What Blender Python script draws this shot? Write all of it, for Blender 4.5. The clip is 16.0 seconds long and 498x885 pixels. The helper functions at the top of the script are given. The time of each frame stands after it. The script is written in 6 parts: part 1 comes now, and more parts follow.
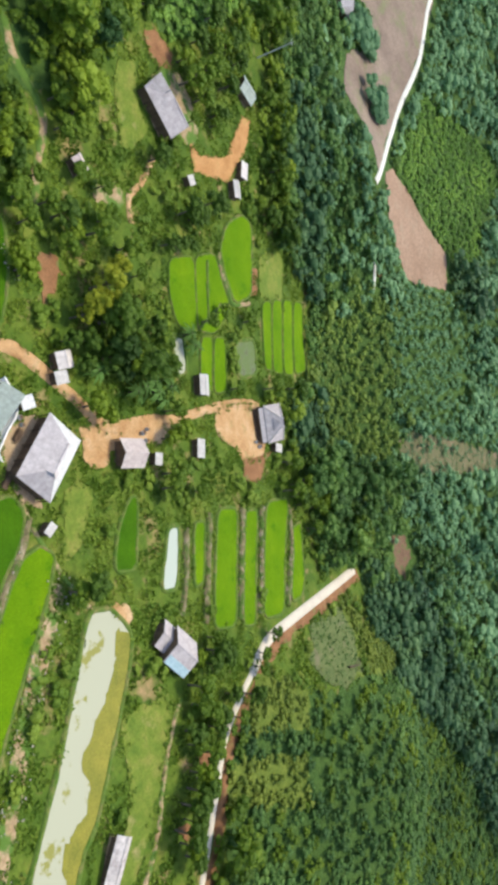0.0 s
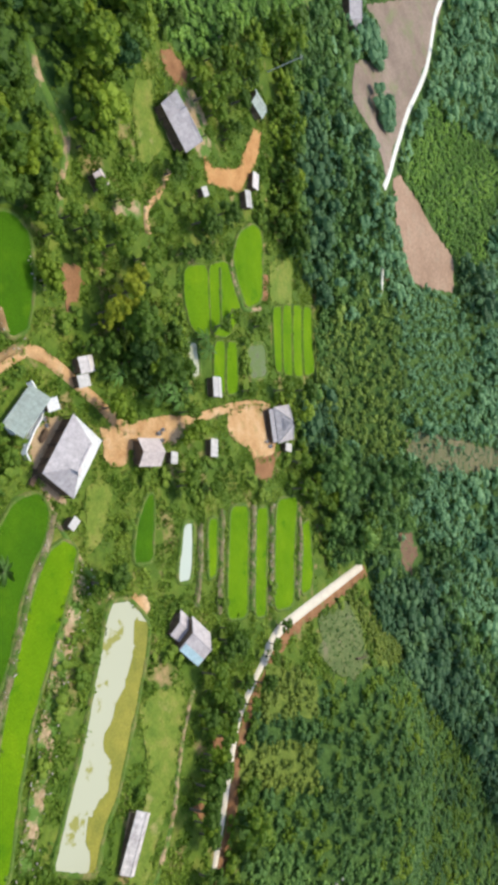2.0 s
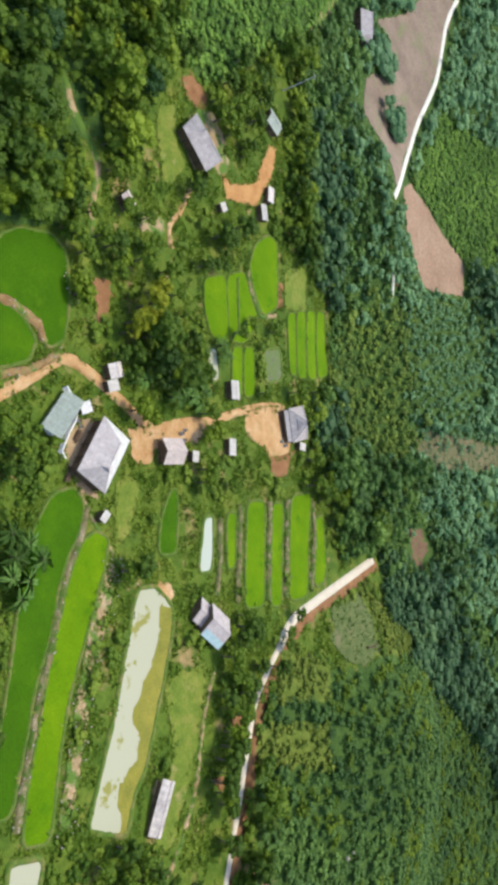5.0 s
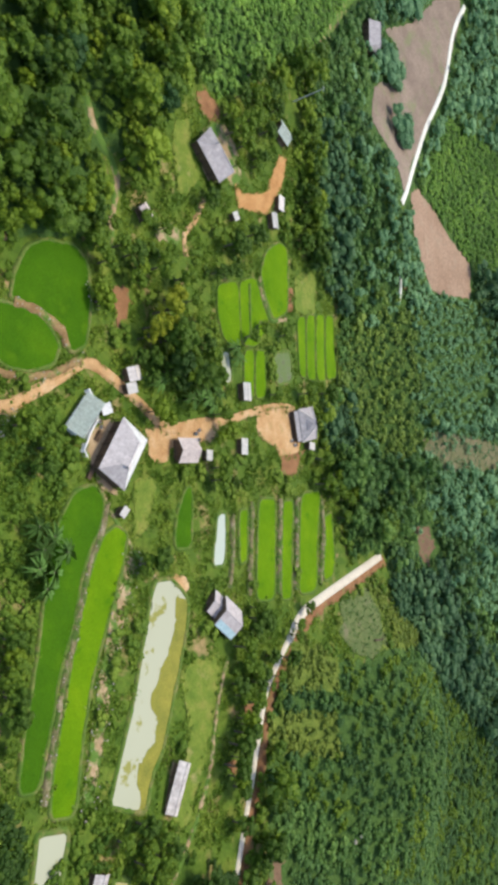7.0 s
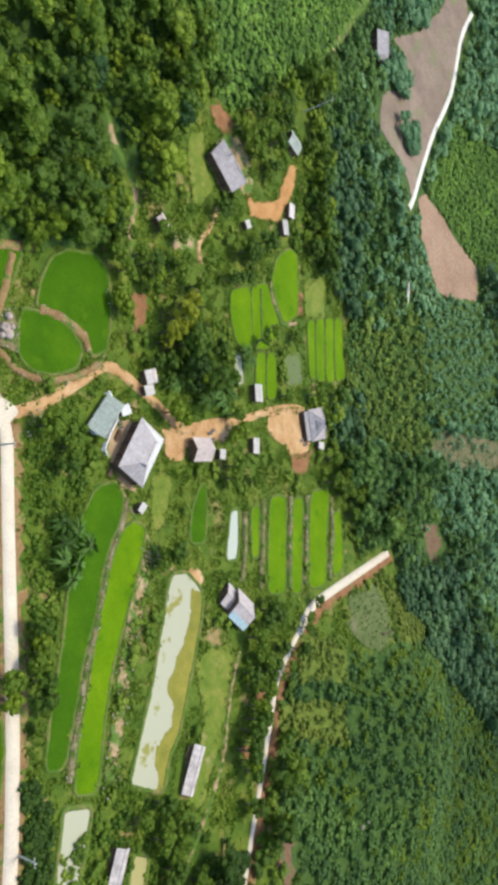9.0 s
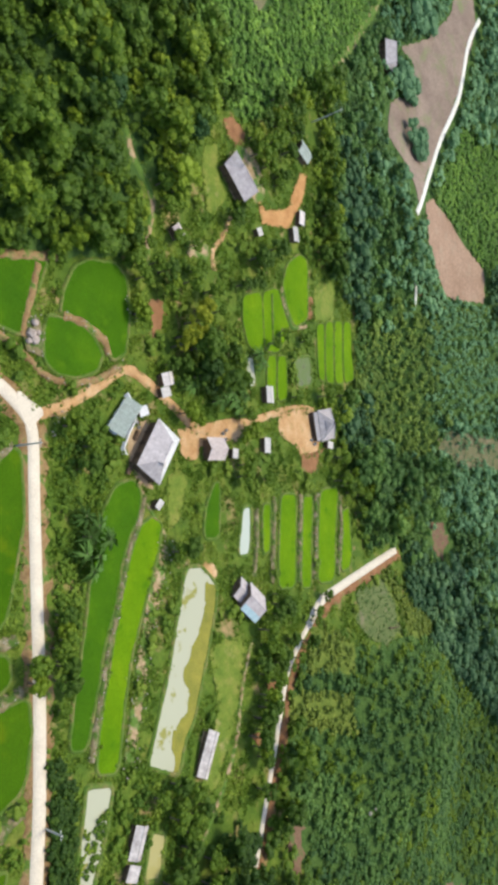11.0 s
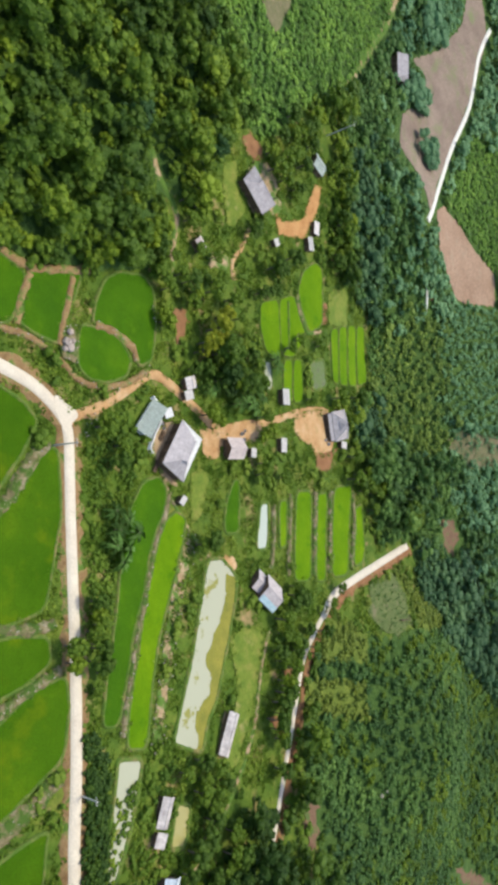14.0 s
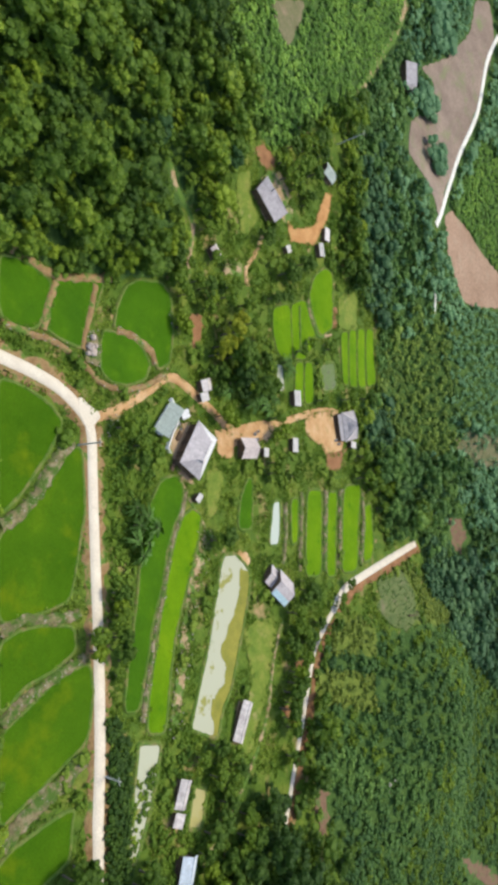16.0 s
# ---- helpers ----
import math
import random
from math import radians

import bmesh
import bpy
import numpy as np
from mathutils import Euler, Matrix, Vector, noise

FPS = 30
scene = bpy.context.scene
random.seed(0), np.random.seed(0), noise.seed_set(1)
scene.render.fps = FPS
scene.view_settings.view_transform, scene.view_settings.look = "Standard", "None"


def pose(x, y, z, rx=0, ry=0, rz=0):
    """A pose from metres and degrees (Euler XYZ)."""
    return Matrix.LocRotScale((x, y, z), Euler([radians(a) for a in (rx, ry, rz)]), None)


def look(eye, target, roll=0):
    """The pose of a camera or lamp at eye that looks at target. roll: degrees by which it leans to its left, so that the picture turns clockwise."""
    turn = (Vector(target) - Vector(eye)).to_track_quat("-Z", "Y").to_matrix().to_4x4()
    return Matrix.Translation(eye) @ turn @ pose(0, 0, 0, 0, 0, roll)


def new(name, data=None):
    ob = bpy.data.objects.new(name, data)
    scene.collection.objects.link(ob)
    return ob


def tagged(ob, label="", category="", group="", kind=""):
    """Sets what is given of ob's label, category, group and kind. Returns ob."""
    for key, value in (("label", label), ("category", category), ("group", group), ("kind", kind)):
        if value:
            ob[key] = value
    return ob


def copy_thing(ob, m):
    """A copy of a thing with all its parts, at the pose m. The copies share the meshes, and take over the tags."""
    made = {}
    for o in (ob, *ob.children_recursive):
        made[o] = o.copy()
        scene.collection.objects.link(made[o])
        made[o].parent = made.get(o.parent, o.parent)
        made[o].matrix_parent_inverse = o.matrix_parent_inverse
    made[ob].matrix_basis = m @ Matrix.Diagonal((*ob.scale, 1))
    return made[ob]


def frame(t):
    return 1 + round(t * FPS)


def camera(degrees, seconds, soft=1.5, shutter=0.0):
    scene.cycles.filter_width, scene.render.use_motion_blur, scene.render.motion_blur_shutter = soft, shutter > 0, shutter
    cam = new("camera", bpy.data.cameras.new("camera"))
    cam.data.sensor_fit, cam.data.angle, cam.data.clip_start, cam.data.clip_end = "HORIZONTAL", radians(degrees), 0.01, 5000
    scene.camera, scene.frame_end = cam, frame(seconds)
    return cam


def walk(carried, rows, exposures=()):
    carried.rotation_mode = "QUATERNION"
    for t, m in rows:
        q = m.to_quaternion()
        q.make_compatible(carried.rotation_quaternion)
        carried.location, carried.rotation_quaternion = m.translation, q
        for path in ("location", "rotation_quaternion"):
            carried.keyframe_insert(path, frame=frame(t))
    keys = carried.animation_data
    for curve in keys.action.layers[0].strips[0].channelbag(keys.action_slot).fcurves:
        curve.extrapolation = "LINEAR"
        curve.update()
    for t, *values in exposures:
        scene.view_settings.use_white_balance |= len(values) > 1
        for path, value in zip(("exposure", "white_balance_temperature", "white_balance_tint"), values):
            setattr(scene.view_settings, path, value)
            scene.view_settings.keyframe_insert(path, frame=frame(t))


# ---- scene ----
cam = camera(40.0, 16.0, soft=4.5)
PATH = [
    (0, (6.060, 50.232, 86.457), (1.858, 134.495, 32.772), 84.787),
    (0.5, (6.130, 48.783, 87.274), (1.914, 132.851, 33.286), 84.800),
    (1, (6.200, 47.347, 88.118), (1.969, 131.216, 33.822), 84.799),
    (1.5, (6.272, 45.919, 88.983), (2.022, 129.585, 34.375), 84.788),
    (2, (6.344, 44.497, 89.865), (2.076, 127.955, 34.942), 84.769),
    (2.5, (6.418, 43.076, 90.760), (2.130, 126.324, 35.521), 84.746),
    (3, (6.493, 41.655, 91.664), (2.187, 124.691, 36.109), 84.722),
    (3.5, (6.569, 40.231, 92.574), (2.245, 123.055, 36.702), 84.697),
    (4, (6.646, 38.805, 93.487), (2.305, 121.415, 37.301), 84.674),
    (6.5, (7.045, 31.632, 98.039), (2.635, 113.169, 40.313), 84.597),
    (7, (7.127, 30.193, 98.939), (2.705, 111.517, 40.914), 84.590),
    (7.5, (7.209, 28.755, 99.834), (2.776, 109.867, 41.514), 84.586),
    (8, (7.291, 27.320, 100.725), (2.846, 108.220, 42.112), 84.582),
    (8.5, (7.374, 25.888, 101.611), (2.915, 106.577, 42.709), 84.580),
    (9, (7.456, 24.460, 102.493), (2.983, 104.939, 43.306), 84.577),
    (11.5, (7.858, 17.400, 106.858), (3.292, 96.833, 46.282), 84.542),
    (12, (7.935, 16.001, 107.726), (3.345, 95.225, 46.878), 84.528),
    (12.5, (8.011, 14.602, 108.593), (3.396, 93.616, 47.475), 84.513),
    (13, (8.084, 13.201, 109.460), (3.444, 92.005, 48.073), 84.496),
    (13.5, (8.155, 11.794, 110.326), (3.490, 90.387, 48.672), 84.478),
    (14, (8.224, 10.376, 111.193), (3.535, 88.758, 49.271), 84.462),
    (14.5, (8.290, 8.942, 112.059), (3.578, 87.111, 49.870), 84.449),
    (15, (8.353, 7.485, 112.924), (3.622, 85.440, 50.469), 84.441),
    (15.5, (8.413, 5.997, 113.787), (3.668, 83.738, 51.066), 84.442),
    (16, (8.469, 4.470, 114.647), (3.716, 81.994, 51.659), 84.454),
]
walk(cam, [(t, look(eye, target, roll)) for t, eye, target, roll in PATH], [(0, 0.86), (4, 0.82), (7, 0.76), (9, 0.78), (12.5, 0.75), (16, 0.72)])

# ---- plan: lines and outlines on the ground, metres ----
ROAD = [(-20.5, 60.0), (-16.2, 73.9), (-13.8, 81.1), (-10.7, 87.6), (-5.7, 93.1), (-1.9, 94.6), (7.5, 94.3), (19.2, 93.4), (30.4, 92.2), (41.2, 90.9), (51.6, 89.4), (61.5, 87.8), (70.9, 85.9), (81.7, 84.0), (96.0, 79.0), (118.0, 72.0)]
TRACK = [(-4.8, 95.2), (-6.0, 97.8), (-7.1, 101.7), (-9.4, 106.6), (-12.8, 112.9), (-15.7, 117.8), (-15.7, 121.4), (-12.6, 127.5), (-8.1, 134.6), (-3.9, 140.8), (-3.6, 145.0)]
ROAD2 = [(36.8, 235.5), (39.3, 212.5), (42.3, 192.9), (44.7, 182.4), (49.5, 174.8), (53.5, 168.8), (58.6, 162.6), (67.0, 157.2), (74.7, 152.6), (82.8, 147.5), (90.4, 142.7), (94.5, 140.0)]
ROAD2_SIDE = [(px + 1.6, py + 1.8) for px, py in ROAD2]
ROAD3 = [(-197.9, 340.0), (-180.2, 326.9), (-151.4, 314.2), (-127.7, 296.4), (-108.6, 282.5), (-85.9, 261.8)]
A1 = [(-35.7, 74.1), (-35.7, 78.3), (-34.5, 82.1), (-32.6, 85.7), (-27.4, 84.7), (-22.2, 81.7), (-22.3, 77.6), (-24.1, 73.7)]
A2 = [(-33.4, 86.8), (-35.4, 99.5), (-28.8, 96.7), (-24.3, 94.3), (-19.7, 93.3), (-20.9, 87.9), (-22.9, 83.8), (-27.9, 85.2)]
A3 = [(-35.5, 105.6), (-37.6, 110.1), (-38.1, 116.8), (-34.8, 119.9), (-25.1, 120.2), (-19.3, 118.9), (-17.3, 115.2), (-21.3, 112.9), (-23.2, 108.1), (-25.2, 101.6), (-30.3, 102.8)]
A4 = [(-24.7, 98.8), (-24.4, 104.2), (-22.8, 109.5), (-18.5, 112.7), (-14.9, 111.2), (-12.9, 105.6), (-13.5, 100.3), (-15.7, 97.7), (-20.2, 97.5)]
B1 = [(-12.4, 73.1), (-10.9, 78.6), (-7.9, 84.4), (-4.1, 87.3), (0.9, 84.1), (5.2, 80.6), (9.8, 76.5), (13.3, 71.8)]
B2 = [(0.3, 89.3), (1.2, 91.8), (13.3, 91.7), (24.3, 88.0), (30.8, 85.6), (32.1, 77.5), (32.2, 69.8), (16.5, 71.4), (13.3, 77.7), (7.8, 83.3)]
B3 = [(35.4, 69.5), (33.9, 74.6), (34.1, 79.5), (35.6, 85.6), (40.2, 85.4), (42.8, 79.8), (43.7, 73.8), (47.4, 68.1)]
B4 = [(43.0, 88.4), (49.1, 88.2), (57.0, 85.6), (59.3, 79.9), (61.9, 73.7), (65.0, 66.0), (50.6, 67.6), (47.6, 73.8), (44.3, 80.3)]
B5 = [(67.0, 81.1), (70.4, 79.9), (75.0, 78.8), (76.2, 74.9), (77.5, 70.2), (75.0, 62.9), (71.4, 63.3), (68.7, 68.0), (67.5, 75.0)]
C1 = [(8.4, 114.9), (7.2, 119.8), (10.7, 122.2), (15.3, 120.5), (21.5, 115.5), (32.2, 110.4), (38.8, 106.3), (49.4, 101.6), (55.4, 98.8), (54.5, 94.9), (46.1, 97.5), (35.6, 102.0), (21.8, 106.5), (13.3, 110.6)]
C2 = [(15.6, 124.4), (17.9, 127.3), (23.8, 124.6), (31.2, 119.9), (42.5, 112.4), (51.2, 108.6), (61.8, 105.0), (60.2, 99.9), (52.9, 102.0), (41.4, 107.4), (31.2, 111.5), (21.7, 117.4), (17.4, 120.5)]
D0 = [(16.0, 164.1), (15.9, 168.0), (28.0, 164.3), (29.0, 160.9)]
D1 = [(13.8, 173.2), (14.2, 181.0), (39.1, 172.5), (38.0, 164.8)]
D2 = [(15.1, 183.8), (15.1, 189.2), (40.2, 179.6), (39.6, 175.0)]
D3 = [(13.7, 193.5), (13.4, 204.4), (40.3, 191.3), (39.7, 183.0)]
D4 = [(21.3, 203.1), (19.8, 209.0), (33.1, 204.8), (37.8, 201.3), (38.5, 195.7)]
E1 = [(-39.0, 160.4), (-41.5, 169.1), (-25.7, 170.4), (-24.0, 168.0), (-26.1, 162.8), (-32.0, 160.4)]
E2 = [(-41.5, 169.4), (-44.0, 177.0), (-38.5, 179.8), (-33.0, 183.3), (-25.6, 177.5), (-25.5, 170.6)]
E3 = [(-52.1, 182.1), (-56.1, 188.5), (-55.1, 193.3), (-37.1, 193.1), (-33.6, 185.5), (-40.3, 181.0), (-45.8, 179.1)]
E4 = [(-36.5, 198.4), (-38.0, 203.7), (-19.4, 203.0), (-19.8, 199.1)]
E4B = [(-38.2, 204.5), (-39.6, 211.1), (-19.3, 209.8), (-19.2, 203.7)]
E5 = [(-24.3, 171.8), (-24.8, 176.2), (-11.9, 175.6), (-13.5, 171.1)]
E6 = [(-24.9, 176.8), (-25.2, 181.1), (-12.9, 181.5), (-11.9, 176.2)]
MURK = [(-25.0, 185.5), (-26.8, 194.5), (-17.7, 195.3), (-16.3, 186.3)]
GRASS_A = [(6.2, 130.8), (7.9, 137.5), (16.3, 133.4), (20.1, 128.5)]
F2 = [(9.4, 146.0), (9.5, 148.1), (22.7, 145.3), (22.5, 139.6), (15.0, 141.9)]
LAWN = [(-72.1, 144.5), (-75.7, 150.9), (-70.6, 150.8), (-65.8, 152.3), (-62.8, 154.8), (-58.2, 150.6), (-56.4, 146.6), (-62.8, 145.1)]
W1 = [(15.9, 155.7), (16.2, 159.4), (28.3, 155.6), (27.8, 150.9)]
W2 = [(27.8, 132.4), (28.1, 137.6), (33.4, 141.9), (40.9, 138.5), (50.2, 132.7), (59.0, 127.3), (62.3, 123.5), (67.8, 120.5), (65.6, 116.2), (63.2, 112.1), (55.8, 116.8), (47.6, 122.1), (35.7, 128.2)]
W3 = [(61.1, 97.7), (63.0, 103.6), (68.0, 101.8), (75.7, 97.6), (82.1, 93.2), (81.1, 90.8), (73.0, 93.6), (65.5, 96.2)]
W4 = [(74.2, 110.9), (76.3, 114.9), (83.5, 111.5), (81.9, 107.3)]
W5 = [(-23.6, 161.2), (-23.1, 165.7), (-15.9, 166.4), (-14.4, 162.8), (-20.2, 161.7)]
YARD = [(-3.3, 134.5), (-1.2, 135.5), (2.9, 135.6), (4.3, 140.2), (0.4, 143.2), (-0.9, 153.4), (-0.2, 155.9), (-4.4, 160.1), (-6.9, 159.7), (-6.4, 153.2), (-5.6, 147.2), (-4.1, 139.0)]
CLEARING = [(-8.9, 177.6), (-10.4, 188.2), (-10.3, 196.4), (-5.7, 197.3), (-0.0, 196.8), (3.5, 194.7), (4.0, 185.9), (0.6, 184.2), (-1.4, 177.7), (-5.9, 175.7)]
RED_A = [(-82.3, 153.0), (-85.2, 156.5), (-83.6, 160.1), (-81.5, 163.0), (-78.8, 162.4), (-77.6, 158.1), (-78.6, 154.6)]
RED_B = [(-66.2, 168.2), (-64.1, 171.5), (-65.8, 176.5), (-68.0, 182.9), (-74.3, 186.0), (-80.3, 189.4), (-81.5, 194.3), (-73.4, 191.8), (-66.0, 186.3), (-61.8, 182.7), (-60.8, 175.7), (-59.5, 168.9)]
WEDGE = [(-92.6, 271.1), (-97.7, 282.4), (-92.9, 297.2), (-86.5, 305.7), (-79.5, 318.8), (-76.4, 325.7), (-60.9, 323.2), (-59.7, 301.6), (-59.1, 290.2), (-67.6, 283.5), (-76.9, 274.0)]
BROWN = [(-167.7, 290.4), (-188.3, 312.9), (-207.9, 320.6), (-212.2, 333.6), (-193.5, 336.2), (-171.1, 324.5), (-150.6, 311.6), (-125.1, 296.0), (-107.7, 279.3), (-90.0, 264.4), (-99.6, 261.2), (-105.8, 254.2), (-111.8, 247.0), (-127.0, 253.8), (-137.5, 272.4), (-152.3, 279.4), (-155.5, 268.6)]
HOUSEYARD = [(-2.2, 118.7), (-5.8, 124.7), (-3.7, 127.6), (6.0, 123.8), (10.2, 126.3), (8.6, 121.6), (1.8, 118.4)]
GRASS_STRIP = [(45.9, 135.4), (45.9, 149.5), (57.5, 143.8), (65.6, 138.1), (74.9, 130.1), (72.4, 126.4), (58.2, 135.5)]
EARTH_STRIP = [(21.1, 124.3), (22.9, 128.9), (35.4, 121.7), (46.9, 115.9), (61.9, 108.9), (61.1, 106.5), (42.8, 114.1), (32.4, 119.6)]
OPEN = [(-36.8, 74.7), (-34.5, 81.9), (-35.0, 94.2), (-36.2, 106.0), (-38.7, 119.4), (-20.1, 122.7), (-18.0, 131.1), (-8.2, 159.0), (-23.6, 159.8), (-40.9, 157.3), (-55.8, 183.8), (-56.9, 198.0), (-45.5, 230.6), (-18.2, 228.7), (-12.2, 196.0), (2.7, 212.7), (33.6, 212.0), (36.2, 235.9), (56.8, 228.5), (62.5, 211.2), (58.5, 190.2), (51.1, 177.2), (59.3, 163.6), (86.7, 140.9), (76.1, 129.8), (86.3, 115.2), (94.6, 99.8), (77.3, 65.1)]
OPEN_B = [(-70.3, 138.7), (-83.7, 154.0), (-98.6, 199.5), (-64.4, 198.1), (-46.1, 160.0), (-45.5, 140.1), (-56.3, 135.8)]
SCRUB = [(-118.8, 143.6), (-180.6, 260.7), (-146.6, 237.4), (-121.2, 212.8), (-104.5, 185.5), (-89.1, 172.2), (-85.1, 160.6), (-87.9, 150.3), (-96.9, 145.6), (-105.5, 141.1)]
SCRUB_B = [(-97.7, 282.4), (-117.7, 297.0), (-138.4, 313.9), (-137.9, 341.3), (-132.9, 380.5), (-121.0, 386.1), (-96.4, 362.3), (-76.8, 352.8), (-74.7, 323.0), (-84.9, 312.5)]
PATCH = [(50.2, 174.4), (54.5, 192.7), (64.4, 188.2), (59.8, 168.0)]
PATCH_B = [(62.7, 162.4), (69.3, 184.9), (79.1, 182.6), (71.4, 159.0)]
TRAIL = [(-68.6, 120.0), (-62.7, 121.6), (-58.9, 125.1), (-55.0, 127.7), (-51.0, 127.3), (-45.1, 126.2), (-37.6, 125.2)]
SLOPE_R = [(45.0, 199.8), (44.5, 217.3), (51.0, 220.2), (58.6, 216.5), (62.0, 206.4), (58.4, 198.1), (52.2, 196.4)]
E4C = [(-39.9, 212.1), (-41.3, 220.0), (-20.0, 218.3), (-19.5, 210.7)]
E4D = [(-41.5, 221.2), (-42.3, 228.3), (-22.5, 230.3), (-20.2, 219.5)]
BANK_A = [(14.9, 72.1), (12.7, 77.0), (8.1, 81.8), (2.2, 86.2), (-0.7, 89.6)]
BANK_B = [(34.0, 70.2), (32.5, 74.9), (33.5, 80.8), (33.7, 87.4)]
BANK_C = [(48.8, 68.5), (45.8, 74.4), (43.3, 82.0), (42.0, 87.4)]
BANK_D = [(67.9, 66.2), (64.4, 72.0), (62.0, 79.2), (59.9, 84.6)]
RIM_A = [(-37.9, 74.7), (-37.1, 78.3), (-35.3, 81.9), (-33.9, 87.1), (-34.9, 94.2), (-36.3, 101.2)]
RIM_B = [(-22.8, 74.1), (-21.4, 80.1), (-20.3, 86.6), (-16.3, 93.6), (-12.9, 98.1), (-12.1, 104.6), (-13.6, 112.0), (-16.7, 117.6)]
RIM_C = [(-32.6, 86.6), (-27.1, 84.7), (-22.4, 83.5)]
RIM_D = [(-33.9, 96.9), (-28.9, 95.5), (-23.2, 93.8), (-19.6, 93.0)]
RIM_E = [(-25.1, 102.5), (-23.8, 108.3), (-21.5, 112.9), (-18.3, 114.3)]
RIM_F = [(11.1, 122.8), (16.0, 120.8), (22.2, 116.3), (31.8, 111.4), (40.1, 106.8), (49.7, 102.6), (57.8, 99.4)]
PATHLINE = [(7.9, 121.3), (13.5, 123.8), (18.6, 126.8), (22.9, 129.3), (28.3, 133.7)]
STRIP_A = [(14.4, 170.0), (25.3, 166.6), (36.3, 162.7)]
STRIP_B = [(14.4, 183.3), (26.5, 178.9), (38.0, 174.6)]
STRIP_C = [(14.5, 191.3), (27.3, 186.8), (38.3, 181.9)]
STRIP_D = [(15.9, 204.2), (26.9, 201.1), (38.6, 193.8)]
STRIP_E = [(16.8, 161.5), (27.6, 158.3), (33.4, 155.6)]
ROAD3_BIT = [(-61.1, 265.0), (-57.2, 266.0), (-52.2, 266.3)]
RED_C = [(31.7, 264.9), (30.2, 273.8), (38.7, 278.8), (44.7, 271.3), (40.7, 265.6)]
RED_D = [(89.7, 154.5), (92.0, 159.0), (98.8, 158.0), (104.2, 155.4), (100.8, 152.3), (94.0, 153.0)]
RED_E = [(151.8, 245.9), (161.8, 263.1), (172.2, 276.9), (178.2, 275.9), (167.7, 262.2)]
TOPBROWN = [(-127.8, 161.1), (-137.9, 180.3), (-128.9, 176.7), (-118.0, 170.1), (-120.2, 165.7)]
TAN_TRAIL = [(-179.3, 260.5), (-160.9, 248.8), (-142.1, 232.2), (-120.1, 212.7)]
MOUND = [(-22.6, 93.5), (-23.8, 96.6), (-20.1, 98.0), (-16.4, 96.9), (-16.7, 93.6), (-19.6, 93.1)]
TRACK_LOW = [(47.7, 151.4), (54.0, 146.7), (60.2, 143.1), (66.3, 140.5), (74.8, 133.4), (82.7, 123.9), (87.4, 117.8), (88.7, 112.8)]
DARK_C = [(87.8, 118.7), (79.9, 133.3), (90.0, 142.4), (106.3, 135.7), (94.6, 111.5)]
DARK_D = [(56.2, 90.6), (58.1, 96.8), (85.1, 91.2), (82.4, 85.6)]
HILL = [(57.9, 164.0), (56.0, 186.0), (61.0, 200.0), (60.0, 224.0), (76.0, 252.0), (98.0, 282.0), (114.0, 298.0), (140.0, 311.0), (175.0, 322.0), (215.0, 320.0), (190.0, 262.0), (117.6, 159.2), (91.8, 154.5)]
LIGHT_C = [(-110.2, 126.4), (-123.9, 153.6), (-81.6, 150.2), (-72.4, 140.5), (-43.3, 129.3), (-42.2, 123.3), (-67.8, 125.7)]
PATH_E = [(-44.4, 178.5), (-40.5, 179.7), (-36.5, 182.5), (-33.6, 184.9), (-35.1, 192.0)]
DIVIDE_E = [(-32.7, 179.7), (-29.5, 175.6), (-26.3, 171.3)]
DIVIDE_F = [(-41.6, 174.1), (-34.3, 174.3), (-27.4, 174.7)]
RED_F = [(-43.9, 192.4), (-44.8, 196.4), (-37.8, 196.5), (-37.0, 192.6)]
PATH_L = [(-58.4, 155.9), (-52.8, 152.8), (-47.9, 148.7), (-43.1, 149.2)]
RED_G = [(-31.2, 126.2), (-32.3, 129.7), (-29.7, 131.9), (-26.0, 129.6), (-23.2, 126.6), (-26.8, 126.6)]
STRIP_T = [(-53.9, 127.8), (-51.1, 129.4), (-39.0, 126.3), (-33.6, 125.0), (-33.2, 123.3), (-41.2, 124.6), (-48.0, 126.0)]
OPEN_C = [(-36.3, 120.6), (-44.0, 125.5), (-52.0, 129.9), (-56.6, 135.4), (-53.7, 139.3), (-58.0, 145.6), (-58.0, 150.0), (-59.6, 154.7), (-56.5, 157.1), (-55.6, 164.8), (-47.4, 164.8), (-41.3, 159.5), (-30.0, 158.1), (-23.2, 154.3), (-18.3, 137.9), (-18.8, 130.4), (-21.6, 122.0), (-29.7, 118.9)]
RED_I = [(-47.4, 138.2), (-49.9, 145.5), (-45.8, 148.1), (-44.5, 139.2)]
BUSHY = [(-86.2, 163.5), (-90.7, 171.3), (-89.0, 178.8), (-85.4, 185.3), (-73.1, 176.7), (-69.2, 170.6), (-75.2, 166.6)]
THIN_B = [(0.5, 276.0), (-4.3, 287.6), (-2.1, 313.3), (5.6, 362.1), (12.3, 360.6), (12.2, 315.6), (10.2, 281.4)]
RED_BIT = [(-60.2, 266.7), (-60.8, 270.1), (-56.5, 270.4), (-56.8, 268.0)]
PAVRED = [(3.3, 186.1), (1.1, 200.8), (3.5, 196.1), (8.3, 192.8), (9.4, 188.3), (7.3, 185.2)]
RED_J = [(28.0, 136.8), (27.5, 138.7), (28.5, 142.1), (30.8, 143.1), (32.2, 141.2), (30.7, 139.1)]
RED_K = [(59.0, 154.0), (59.1, 156.9), (61.2, 157.9), (61.9, 155.4), (60.6, 153.5)]
